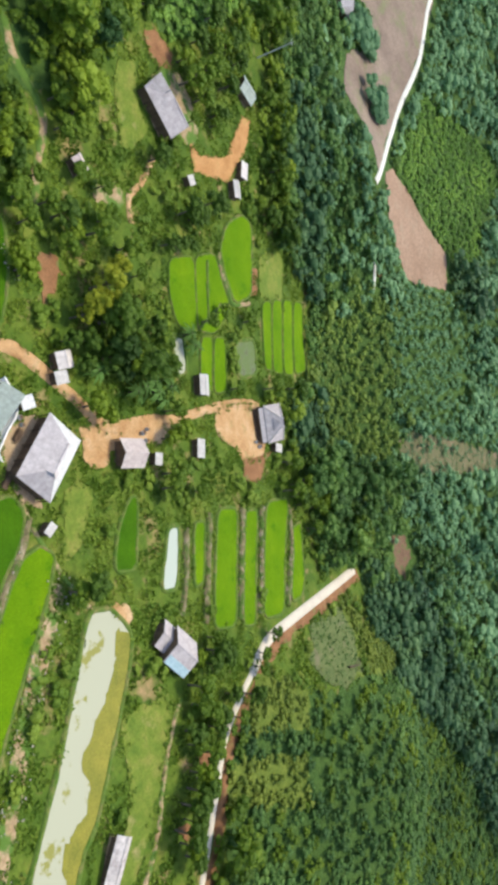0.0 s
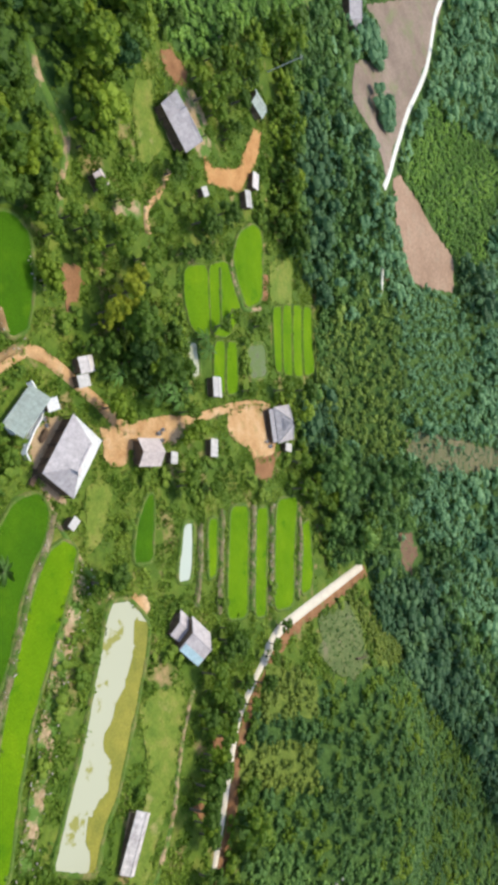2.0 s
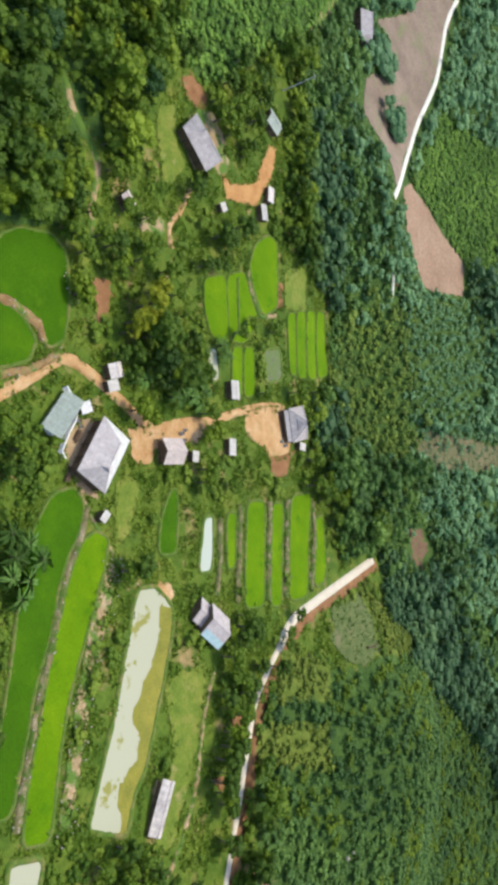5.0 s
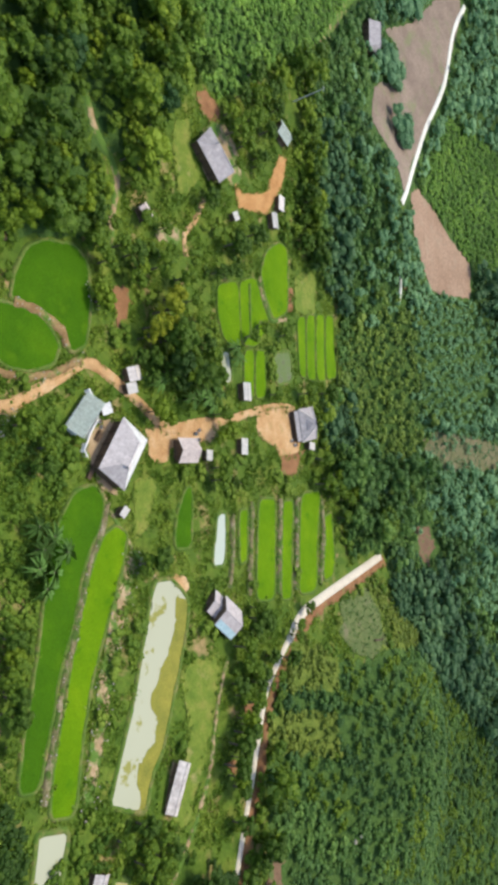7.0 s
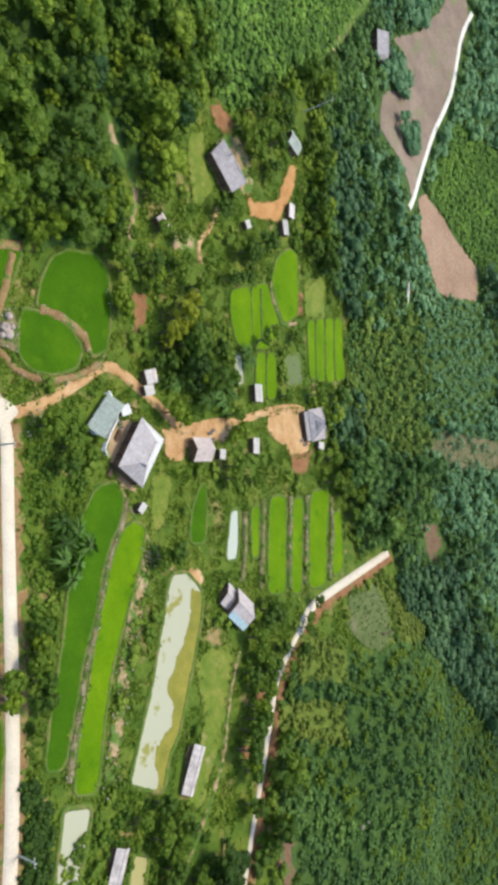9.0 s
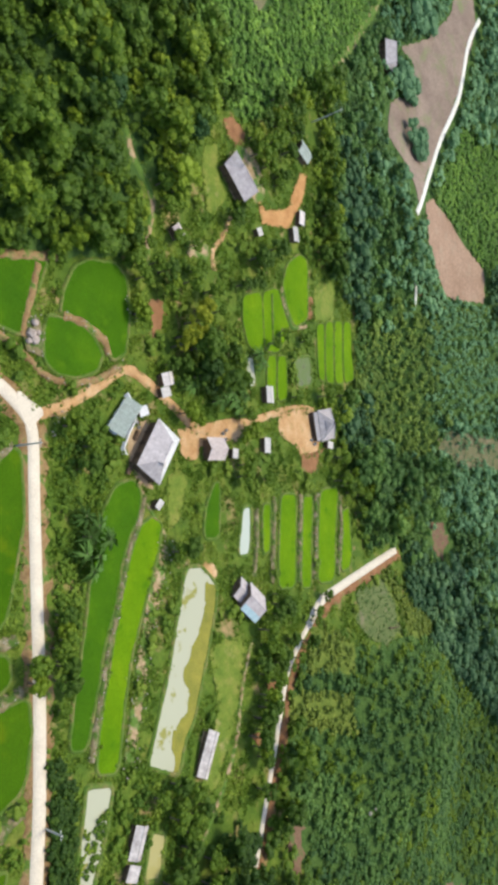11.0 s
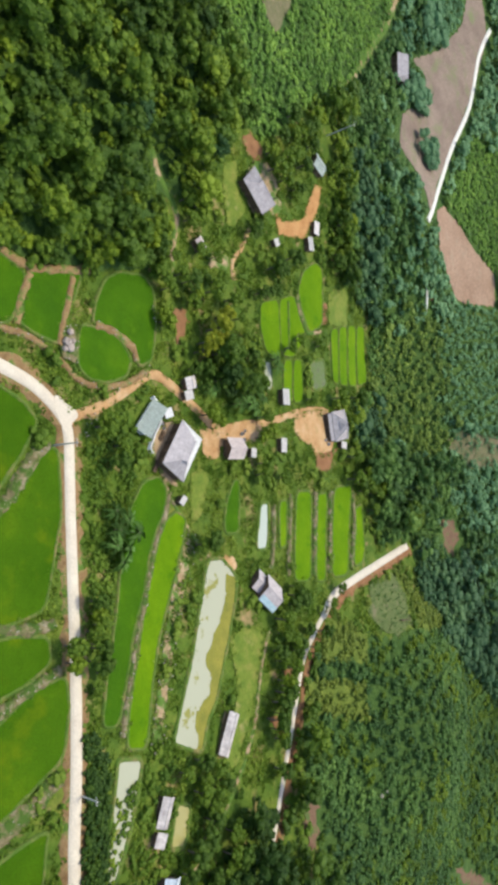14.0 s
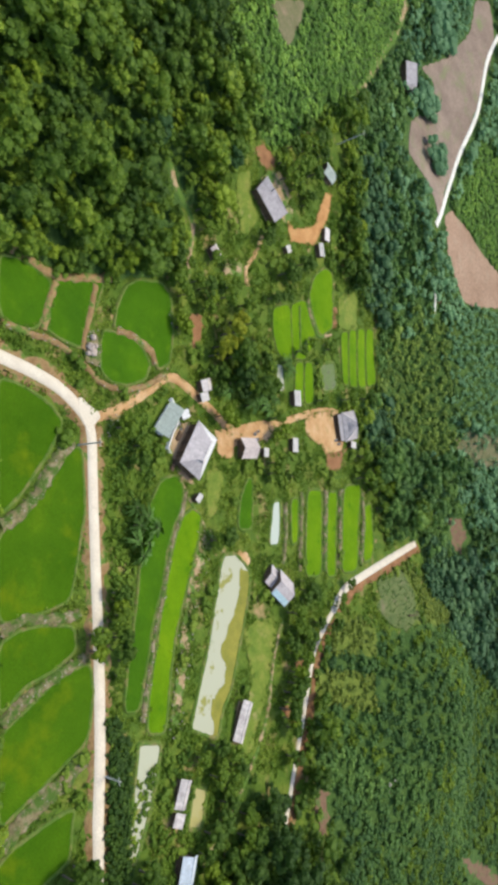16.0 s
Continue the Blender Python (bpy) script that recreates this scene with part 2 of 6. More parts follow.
RED_L = [(68.0, 145.5), (68.4, 148.5), (72.1, 150.4), (73.7, 149.3), (70.9, 146.5)]
RAVINE = [(-60.0, 222.0), (-48.0, 236.0), (-15.0, 236.0), (-8.0, 212.0), (6.0, 216.0), (34.0, 216.0), (34.0, 240.0), (62.0, 234.0), (96.0, 258.0), (140.0, 286.0), (200.0, 300.0), (200.0, 400.0), (-60.0, 400.0), (-56.0, 330.0), (-54.0, 290.0), (-70.0, 262.0), (-75.0, 240.0)]
GRASS_E = [(-47.8, 197.0), (-52.7, 212.1), (-40.3, 212.7), (-37.2, 197.1)]
TRACK_B = [(-5.3, 157.0), (-6.1, 163.7), (-7.9, 172.0), (-9.5, 179.9), (-10.5, 189.4), (-9.7, 195.2)]
BAMBOO_SLOPE = [(-33.3, 237.8), (-41.9, 251.0), (-51.9, 260.2), (-48.6, 277.3), (-29.1, 278.4), (-13.2, 275.0), (2.5, 275.6), (7.6, 258.4), (-1.8, 236.7), (-15.5, 232.2)]
GREY_SCRUB = [(-45.0, 279.2), (-56.2, 289.9), (-59.8, 323.0), (-46.0, 342.6), (-21.9, 337.1), (-7.6, 314.2), (-5.3, 300.1), (-9.3, 277.6)]
DEEP_A = [(38.7, 236.6), (37.4, 250.3), (42.4, 271.6), (58.9, 288.8), (74.0, 294.1), (95.3, 312.9), (116.3, 332.4), (151.7, 323.4), (142.9, 303.2), (107.5, 282.8), (71.0, 225.5), (58.6, 216.5), (46.3, 219.3)]
DEEP_B = [(-93.6, 211.7), (-107.1, 228.2), (-89.3, 229.8), (-43.4, 236.9), (-43.8, 221.7), (-55.2, 211.2)]
DEEP_C = [(-15.5, 212.4), (-17.5, 237.2), (1.6, 235.0), (6.5, 226.0), (-0.0, 209.6)]
BIG_TREES = [(1.5, 209.1), (0.8, 244.6), (12.1, 273.7), (27.3, 272.0), (30.3, 249.8), (36.6, 224.2), (31.1, 208.0), (16.3, 206.8)]
KNOLL_TIP = [(40.6, 229.3), (49.8, 228.6), (64.8, 247.6), (64.9, 234.2), (60.0, 211.3), (54.9, 197.0), (49.4, 195.7), (44.6, 204.2)]
FAR_DARK = [(-78.8, 326.1), (-83.3, 348.2), (-54.7, 354.5), (-55.8, 327.3), (-64.5, 323.8)]
FOREST_L = [(-85.3, 76.1), (-117.7, 141.3), (-96.9, 145.6), (-80.8, 147.7), (-67.9, 140.5), (-55.5, 121.6), (-40.1, 119.4), (-36.1, 98.8), (-35.9, 85.9), (-39.0, 74.8)]
DARKTREES = [(-94.2, 101.8), (-117.7, 141.3), (-111.9, 148.3), (-99.1, 136.5), (-90.7, 120.3), (-90.2, 109.7)]
DARKSIDE = [(85.0, 136.5), (91.7, 146.9), (108.4, 140.1), (93.9, 109.9), (87.7, 113.1), (86.0, 123.1)]
FARM_YARD = [(-72.9, 154.5), (-79.0, 159.6), (-79.4, 164.9), (-74.1, 169.6), (-69.3, 171.6), (-65.4, 170.0), (-64.2, 164.6), (-64.1, 161.2), (-65.3, 155.4), (-68.2, 152.7)]
FAR_FLOOR = [(-128.0, 212.0), (-100.0, 205.0), (-62.0, 224.0), (-72.0, 262.0), (-54.0, 292.0), (-58.0, 330.0), (-62.0, 400.0), (-250.0, 430.0), (-240.0, 320.0), (-185.0, 262.0)]
HOLLOW = [(-4.3, 99.9), (-11.1, 111.5), (-13.8, 117.5), (-9.1, 116.2), (-3.6, 113.3), (3.5, 117.2), (6.5, 112.0), (10.2, 110.5), (14.6, 108.4), (26.1, 106.2), (35.0, 101.7), (33.7, 95.3), (24.1, 96.9), (13.9, 99.0), (5.3, 99.5), (-0.4, 98.7)]
BANK_GREEN = [(69.8, 67.9), (67.5, 75.7), (64.6, 82.1), (61.0, 85.9), (68.3, 85.2), (66.8, 82.2), (68.0, 75.6), (70.9, 69.1)]
SHED_GREEN = [(63.4, 103.7), (65.4, 111.9), (70.9, 125.0), (100.9, 119.1), (88.3, 93.4), (79.9, 96.2), (73.6, 100.3)]
STONE_ROW = [(-2.2, 98.4), (-4.1, 99.8), (-6.2, 102.3)]
WALL_A = [(-31.5, 118.6), (-29.3, 119.4), (-27.3, 120.9), (-25.4, 122.9)]
VERGE = [(53.9, 90.1), (56.4, 93.9), (59.5, 95.1), (72.2, 93.5), (81.8, 91.8), (88.5, 90.1), (100.0, 88.0), (98.0, 81.0), (85.9, 84.9), (69.7, 87.6)]
APRON = [(-10.0, 91.6), (-7.9, 94.6), (-6.6, 97.0), (-5.4, 97.2), (-4.0, 95.4), (-2.0, 93.9), (-4.2, 92.7), (-7.0, 91.4)]
ALGAE = [(31.7, 138.1), (37.1, 136.3), (42.2, 132.9), (46.2, 129.1), (49.3, 125.6), (54.6, 127.0), (57.3, 124.1), (58.7, 121.5), (61.1, 119.7), (64.3, 119.3), (66.9, 118.6), (67.8, 120.5), (62.3, 123.5), (59.0, 127.3), (50.2, 132.7), (40.9, 138.5), (33.4, 141.9)]
# ---- world, sun, exposure ----
world = bpy.data.worlds.new("sky")
scene.world = world
world.use_nodes = True
wn = world.node_tree
sky = wn.nodes.new("ShaderNodeTexSky")
sky.sky_type = "NISHITA"
sky.sun_disc = False
SUN_EL, SUN_AZ = radians(68), radians(-12)
sky.sun_elevation, sky.sun_rotation = SUN_EL, SUN_AZ
sky.air_density, sky.dust_density = 1.2, 2.0
wn.nodes["Background"].inputs["Strength"].default_value = 0.15
wn.links.new(sky.outputs[0], wn.nodes["Background"].inputs["Color"])
sun_data = bpy.data.lights.new("sun", "SUN")
sun_data.energy, sun_data.angle, sun_data.color = 1.75, radians(12), (0.98, 0.96, 0.74)
sun = new("sun", sun_data)
sun_way = Vector((math.sin(SUN_AZ) * math.cos(SUN_EL), math.cos(SUN_AZ) * math.cos(SUN_EL), math.sin(SUN_EL)))
sun.matrix_world = look(sun_way * 400, (0, 0, 0))

# ---- terrain ----


def soft(v, k):
    return k * np.log1p(np.exp(np.clip(v / k, -40, 40)))


def bump(x, y, cx, cy, sx, sy, a):
    return a * np.exp(-0.5 * (((x - cx) / sx) ** 2 + ((y - cy) / sy) ** 2))


def ground_z(x, y):
    """Height of the ground: a gently tilted valley floor, a knoll, a ravine and the far slope."""
    x, y = np.asarray(x, float), np.asarray(y, float)
    z = 0.095 * soft(np.minimum(x, 140) - 15, 8) * np.exp(-0.5 * (np.maximum(y - 100, 0) / 70) ** 2)
    z = z + 0.03 * soft(np.minimum(x, 140) - 20, 8)
    z = z + 0.06 * soft(np.minimum(-x, 220) - 45, 10) * np.exp(-0.5 * ((y - 140) / 60) ** 2)
    z = z + 0.16 * soft(np.minimum(y, 420) - 258, 10)
    z = z + bump(x, y, 90, 217, 26, 26, 18) + bump(x, y, -85, 256, 25, 18, 7)
    z = z + bump(x, y, -30, 240, 32, 20, -8) + bump(x, y, 5, 122, 25, 22, -2.5) + bump(x, y, -8, 178, 24, 24, -2.5)
    far = np.clip((np.hypot(x, y - 200) - 420) / 900, 0, 1)
    return z + far * far * (60 + 45 * np.sin(x * 0.0041 + 1) * np.cos(y * 0.0037))


def gz(x, y):
    return float(ground_z(x, y))


def inside(poly, x, y):
    """Which of the points lie inside a closed outline."""
    x, y = np.asarray(x, float), np.asarray(y, float)
    res = np.zeros(x.shape, bool)
    n = len(poly)
    for i in range(n):
        (x0, y0), (x1, y1) = poly[i], poly[(i + 1) % n]
        if y0 == y1:
            continue
        cross = ((y0 > y) != (y1 > y)) & (x < (x1 - x0) * (y - y0) / (y1 - y0) + x0)
        res ^= cross
    return res


def away(line, x, y, closed=False):
    """Distance of points from a line of many pieces."""
    x, y = np.asarray(x, float), np.asarray(y, float)
    best = np.full(x.shape, 1e9)
    pts = list(line) + ([line[0]] if closed else [])
    for (x0, y0), (x1, y1) in zip(pts, pts[1:]):
        dx, dy = x1 - x0, y1 - y0
        s = np.clip(((x - x0) * dx + (y - y0) * dy) / max(dx * dx + dy * dy, 1e-6), 0, 1)
        best = np.minimum(best, np.hypot(x - x0 - s * dx, y - y0 - s * dy))
    return best


def smooth_line(pts, step=1.5, closed=False):
    """A line eased through its corners, with an even step."""
    p = [np.array(q, float) for q in pts]
    n = len(p)
    out = []
    for i in range(n if closed else n - 1):
        if closed:
            a, b, c, d = p[(i - 1) % n], p[i], p[(i + 1) % n], p[(i + 2) % n]
        else:
            a, b, c, d = p[max(i - 1, 0)], p[i], p[i + 1], p[min(i + 2, n - 1)]
        m = max(2, int(np.linalg.norm(c - b) / step))
        for k in range(m):
            t = k / m
            out.append(0.5 * ((2 * b) + (c - a) * t + (2 * a - 5 * b + 4 * c - d) * t * t + (3 * b - a - 3 * c + d) * t ** 3))
    if not closed:
        out.append(p[-1])
    return out


# ---- materials ----


def material(name):
    m = bpy.data.materials.new(name)
    m.use_nodes = True
    t = m.node_tree
    return m, t, t.nodes["Principled BSDF"]


def noise_node(t, scale, detail=4, rough=0.6, coord=None, stretch=None):
    c = t.nodes.new("ShaderNodeTexCoord")
    n = t.nodes.new("ShaderNodeTexNoise")
    n.inputs["Scale"].default_value, n.inputs["Detail"].default_value, n.inputs["Roughness"].default_value = scale, detail, rough
    src = c.outputs[coord or "Object"]
    if stretch:
        mp = t.nodes.new("ShaderNodeMapping")
        mp.inputs["Scale"].default_value = stretch
        t.links.new(src, mp.inputs[0])
        src = mp.outputs[0]
    t.links.new(src, n.inputs["Vector"])
    return n.outputs["Fac"]


def ramp(t, fac, stops):
    r = t.nodes.new("ShaderNodeValToRGB")
    e = r.color_ramp.elements
    while len(e) < len(stops):
        e.new(0.5)
    for el, (pos, col) in zip(e, stops):
        el.position, el.color = pos, (*col, 1) if len(col) == 3 else col
    t.links.new(fac, r.inputs[0])
    return r.outputs[0]


def mixed(t, fac, a, b, mode="MIX"):
    m = t.nodes.new("ShaderNodeMix")
    m.data_type, m.blend_type = "RGBA", mode
    for sock, v in ((m.inputs[0], fac), (m.inputs[6], a), (m.inputs[7], b)):
        if isinstance(v, (int, float)):
            sock.default_value = v
        elif isinstance(v, tuple):
            sock.default_value = (*v, 1)
        else:
            t.links.new(v, sock)
    return m.outputs[2]


def relief(t, bsdf, height, strength, distance):
    b = t.nodes.new("ShaderNodeBump")
    b.inputs["Strength"].default_value, b.inputs["Distance"].default_value = strength, distance
    t.links.new(height, b.inputs["Height"])
    t.links.new(b.outputs[0], bsdf.inputs["Normal"])


def surface(name, stops, scale, fine, rough=0.85, bumps=(0.5, 0.1), patch=None, spec=0.2, metal=0.0, stretch=None):
    """Coarse colour noise through a ramp, a finer grain over it, optional patches of another colour."""
    m, t, b = material(name)
    col = ramp(t, noise_node(t, scale, 5, stretch=stretch), stops)
    g = noise_node(t, fine, 4, 0.7)
    grain = ramp(t, g, [(0.3, (0.62, 0.62, 0.62)), (0.7, (1.25, 1.25, 1.25))])
    col = mixed(t, 0.8, col, grain, "MULTIPLY")
    if patch:
        pcol, pscale, lo, hi = patch
        mask = ramp(t, noise_node(t, pscale, 6, 0.65), [(lo, (0, 0, 0)), (hi, (1, 1, 1))])
        col = mixed(t, mask, col, pcol)
    t.links.new(col, b.inputs["Base Color"])
    b.inputs["Roughness"].default_value, b.inputs["Specular IOR Level"].default_value, b.inputs["Metallic"].default_value = rough, spec, metal
    relief(t, b, g, *bumps)
    return m


M_GROUND = surface("weedy_ground", [(0.28, (0.045, 0.09, 0.008)), (0.45, (0.07, 0.12, 0.011)), (0.58, (0.104, 0.147, 0.016)), (0.72, (0.165, 0.17, 0.031))], 0.16, 1.3, 0.9, (0.6, 0.25), ((0.32, 0.21, 0.1), 0.13, 0.57, 0.7))
M_GRASS = surface("short_grass", [(0.3, (0.09, 0.145, 0.016)), (0.5, (0.14, 0.182, 0.024)), (0.7, (0.215, 0.215, 0.045))], 0.3, 2.0, 0.9, (0.8, 0.15), ((0.27, 0.23, 0.09), 0.25, 0.6, 0.75))
M_RICE = surface("young_rice", [(0.3, (0.078, 0.168, 0.002)), (0.55, (0.11, 0.206, 0.003)), (0.75, (0.16, 0.252, 0.004))], 0.09, 4.0, 0.85, (0.9, 0.12), ((0.045, 0.13, 0.003), 0.22, 0.58, 0.72), spec=0.06)
M_RICE_MID = surface("mid_green_rice", [(0.3, (0.034, 0.09, 0.002)), (0.55, (0.05, 0.115, 0.003)), (0.75, (0.085, 0.15, 0.004))], 0.07, 4.0, 0.85, (0.9, 0.12), ((0.1, 0.14, 0.003), 0.1, 0.55, 0.72), spec=0.05)
M_RICE_DEEP = surface("deep_green_rice", [(0.3, (0.033, 0.094, 0.003)), (0.55, (0.048, 0.122, 0.003)), (0.75, (0.08, 0.162, 0.004))], 0.09, 4.0, 0.85, (0.9, 0.12), ((0.066, 0.138, 0.004), 0.2, 0.58, 0.72), spec=0.06)
M_BUND = surface("field_bank", [(0.3, (0.07, 0.13, 0.018)), (0.5, (0.115, 0.16, 0.03)), (0.7, (0.22, 0.18, 0.07))], 0.35, 3.0, 0.95, (1.0, 0.15), ((0.07, 0.13, 0.017), 0.5, 0.5, 0.6))
M_BANK = surface("stony_bank", [(0.3, (0.11, 0.1, 0.045)), (0.5, (0.2, 0.16, 0.08)), (0.7, (0.32, 0.26, 0.17))], 0.5, 2.4, 0.95, (1.0, 0.25), ((0.06, 0.11, 0.016), 0.45, 0.45, 0.57))
M_SHOULDER = surface("road_verge_soil", [(0.3, (0.17, 0.095, 0.04)), (0.5, (0.265, 0.165, 0.075)), (0.7, (0.4, 0.28, 0.14))], 0.35, 2.4, 0.95, (0.6, 0.12), ((0.08, 0.14, 0.02), 0.35, 0.52, 0.6))
M_CONCRETE = surface("pale_concrete", [(0.3, (0.54, 0.455, 0.36)), (0.7, (0.63, 0.55, 0.44))], 0.3, 5.0, 0.8, (0.15, 0.02), ((0.5, 0.4, 0.28), 0.5, 0.66, 0.8))
M_BLEACHED = surface("bleached_concrete", [(0.3, (0.64, 0.6, 0.53)), (0.7, (0.76, 0.72, 0.65))], 0.3, 4.0, 0.8, (0.15, 0.02))
M_DIRT = surface("orange_earth", [(0.3, (0.375, 0.195, 0.08)), (0.5, (0.465, 0.275, 0.13)), (0.7, (0.565, 0.385, 0.225))], 0.22, 2.5, 0.95, (0.5, 0.1), ((0.26, 0.21, 0.08), 0.3, 0.6, 0.74))
# leafy green darkened, so gaps between crowns look shaded
M_FLOOR_SHADED = surface("shaded_leafy_floor", [(0.3, (0.04, 0.085, 0.016)), (0.7, (0.075, 0.13, 0.026))], 0.15, 0.7, 0.95, (1.0, 0.6))
M_RED_DULL = surface("dull_red_soil", [(0.3, (0.13, 0.075, 0.045)), (0.7, (0.22, 0.13, 0.08))], 0.3, 2.0, 0.95, (0.6, 0.15), ((0.08, 0.12, 0.03), 0.3, 0.52, 0.62))
M_ORANGE = surface("orange_clay", [(0.3, (0.36, 0.17, 0.06)), (0.7, (0.5, 0.27, 0.11))], 0.3, 2.5, 0.95, (0.5, 0.1), ((0.2, 0.2, 0.05), 0.3, 0.62, 0.74))
M_THIN = surface("thin_scrub_soil", [(0.3, (0.11, 0.115, 0.045)), (0.7, (0.185, 0.155, 0.085))], 0.25, 1.6, 0.95, (0.8, 0.2), ((0.24, 0.17, 0.11), 0.15, 0.55, 0.66))
M_CLEAR = surface("weedy_clearing", [(0.3, (0.085, 0.12, 0.036)), (0.7, (0.145, 0.16, 0.058))], 0.35, 1.2, 0.95, (0.8, 0.2), ((0.2, 0.16, 0.1), 0.18, 0.56, 0.7))
M_OLIVE = surface("olive_regrowth", [(0.3, (0.085, 0.125, 0.018)), (0.7, (0.155, 0.19, 0.032))], 0.4, 1.4, 0.95, (0.8, 0.2))
M_RED = surface("red_earth", [(0.3, (0.19, 0.085, 0.038)), (0.7, (0.3, 0.15, 0.07))], 0.3, 2.5, 0.95, (0.5, 0.1), ((0.16, 0.16, 0.05), 0.4, 0.56, 0.66))
M_PALE = surface("pale_soil", [(0.3, (0.28, 0.18, 0.085)), (0.7, (0.44, 0.32, 0.2))], 0.35, 2.2, 0.95, (0.6, 0.15), ((0.085, 0.155, 0.025), 0.28, 0.44, 0.53))
M_BROWN = surface("ploughed_soil", [(0.3, (0.185, 0.13, 0.1)), (0.7, (0.285, 0.21, 0.16))], 0.08, 1.2, 0.95, (0.5, 0.2), ((0.17, 0.19, 0.08), 0.1, 0.53, 0.72))
M_TILLED = surface("tilled_tan_soil", [(0.3, (0.27, 0.165, 0.107)), (0.7, (0.36, 0.235, 0.16))], 0.06, 0.9, 0.95, (0.5, 0.2), ((0.3, 0.22, 0.15), 0.2, 0.55, 0.75))
M_STONE = surface("pale_stone", [(0.3, (0.26, 0.22, 0.17)), (0.7, (0.4, 0.35, 0.28))], 0.8, 6.0, 0.9, (0.3, 0.03))
M_ROCK = surface("mauve_rock", [(0.3, (0.3, 0.235, 0.2)), (0.7, (0.48, 0.39, 0.34))], 0.9, 6.0, 0.9, (0.5, 0.06))
M_WALL = surface("weathered_board", [(0.3, (0.09, 0.055, 0.035)), (0.7, (0.17, 0.11, 0.07))], 1.2, 9.0, 0.8, (0.5, 0.03), stretch=(1, 1, 0.15))
M_POST = surface("dark_timber", [(0.3, (0.06, 0.04, 0.03)), (0.7, (0.12, 0.08, 0.05))], 2.0, 9.0, 0.8, (0.4, 0.02))
M_POLE = surface("grey_cement_pole", [(0.3, (0.4, 0.39, 0.37)), (0.7, (0.55, 0.53, 0.5))], 1.0, 8.0, 0.8, (0.2, 0.02))
M_WHITE = surface("whitewash", [(0.3, (0.7, 0.67, 0.64)), (0.7, (0.82, 0.8, 0.77))], 0.8, 6.0, 0.7, (0.2, 0.02), ((0.45, 0.4, 0.34), 0.9, 0.66, 0.8))
M_TARP = surface("pale_blue_tarp", [(0.3, (0.3, 0.42, 0.46)), (0.7, (0.42, 0.54, 0.58))], 0.9, 5.0, 0.45, (0.3, 0.05))
M_PATIO = surface("brown_yard_floor", [(0.3, (0.3, 0.19, 0.1)), (0.7, (0.46, 0.33, 0.2))], 0.6, 4.0, 0.9, (0.4, 0.05))


def roof_material(name, dark, light, metal=0.0, rough=0.75):
    """Sheet roofing: ribs down the slope, sheet-to-sheet tone, stains."""
    m, t, b = material(name)
    uv = t.nodes.new("ShaderNodeUVMap")
    sep = t.nodes.new("ShaderNodeSeparateXYZ")
    t.links.new(uv.outputs[0], sep.inputs[0])
    base = ramp(t, noise_node(t, 0.5, 5), [(0.3, dark), (0.7, light)])
    streak = ramp(t, noise_node(t, 1.5, 5, 0.7), [(0.35, (0.7, 0.68, 0.66)), (0.65, (1.1, 1.1, 1.1))])
    col = mixed(t, 0.75, base, streak, "MULTIPLY")
    wave = t.nodes.new("ShaderNodeTexWave")
    wave.inputs["Scale"].default_value, wave.inputs["Distortion"].default_value = 1.7, 0.2
    t.links.new(uv.outputs[0], wave.inputs["Vector"])
    brick = t.nodes.new("ShaderNodeTexBrick")
    brick.offset = 0.0
    for k, v in (("Scale", 1.0), ("Mortar Size", 0.035), ("Brick Width", 1.05), ("Row Height", 1.7)):
        brick.inputs[k].default_value = v
    brick.inputs["Color1"].default_value, brick.inputs["Color2"].default_value, brick.inputs["Mortar"].default_value = (0.86, 0.86, 0.86, 1), (1.08, 1.08, 1.08, 1), (0.6, 0.6, 0.6, 1)
    t.links.new(uv.outputs[0], brick.inputs["Vector"])
    col = mixed(t, 0.4, col, brick.outputs[0], "MULTIPLY")
    t.links.new(col, b.inputs["Base Color"])
    b.inputs["Roughness"].default_value, b.inputs["Metallic"].default_value = rough, metal
    relief(t, b, wave.outputs["Fac"], 0.5, 0.04)
    return m


M_ROOF = roof_material("grey_cement_sheet", (0.55, 0.485, 0.46), (0.68, 0.61, 0.58))
# old grey roofing, and the shaded hip of the upper farmhouse
M_ROOF_DARK = roof_material("old_and_shaded_grey_sheet", (0.3, 0.27, 0.28), (0.42, 0.38, 0.39))
M_ROOF_PINK = roof_material("pinkish_grey_sheet", (0.46, 0.37, 0.35), (0.58, 0.485, 0.455))
M_ROOF_GREEN = roof_material("pale_green_sheet", (0.28, 0.32, 0.285), (0.36, 0.4, 0.355))
M_ROOF_BLUE = roof_material("pale_blue_sheet", (0.5, 0.56, 0.64), (0.66, 0.7, 0.76))
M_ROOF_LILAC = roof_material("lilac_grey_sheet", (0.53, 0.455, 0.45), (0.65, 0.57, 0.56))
# dark tone for the shade inside the pavilion's gablet opening
M_ROOF_OPENING = roof_material("dark_opening_sheet", (0.17, 0.16, 0.18), (0.28, 0.26, 0.285))
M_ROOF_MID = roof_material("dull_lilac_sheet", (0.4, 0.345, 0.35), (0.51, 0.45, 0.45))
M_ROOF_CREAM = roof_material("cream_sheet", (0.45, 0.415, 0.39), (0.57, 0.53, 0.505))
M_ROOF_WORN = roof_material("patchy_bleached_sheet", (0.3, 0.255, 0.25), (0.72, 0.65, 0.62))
# white porch roofing, and the sunlit slopes of the big house
M_ROOF_WHITE = roof_material("white_and_sunlit_sheet", (0.58, 0.56, 0.55), (0.7, 0.68, 0.67))


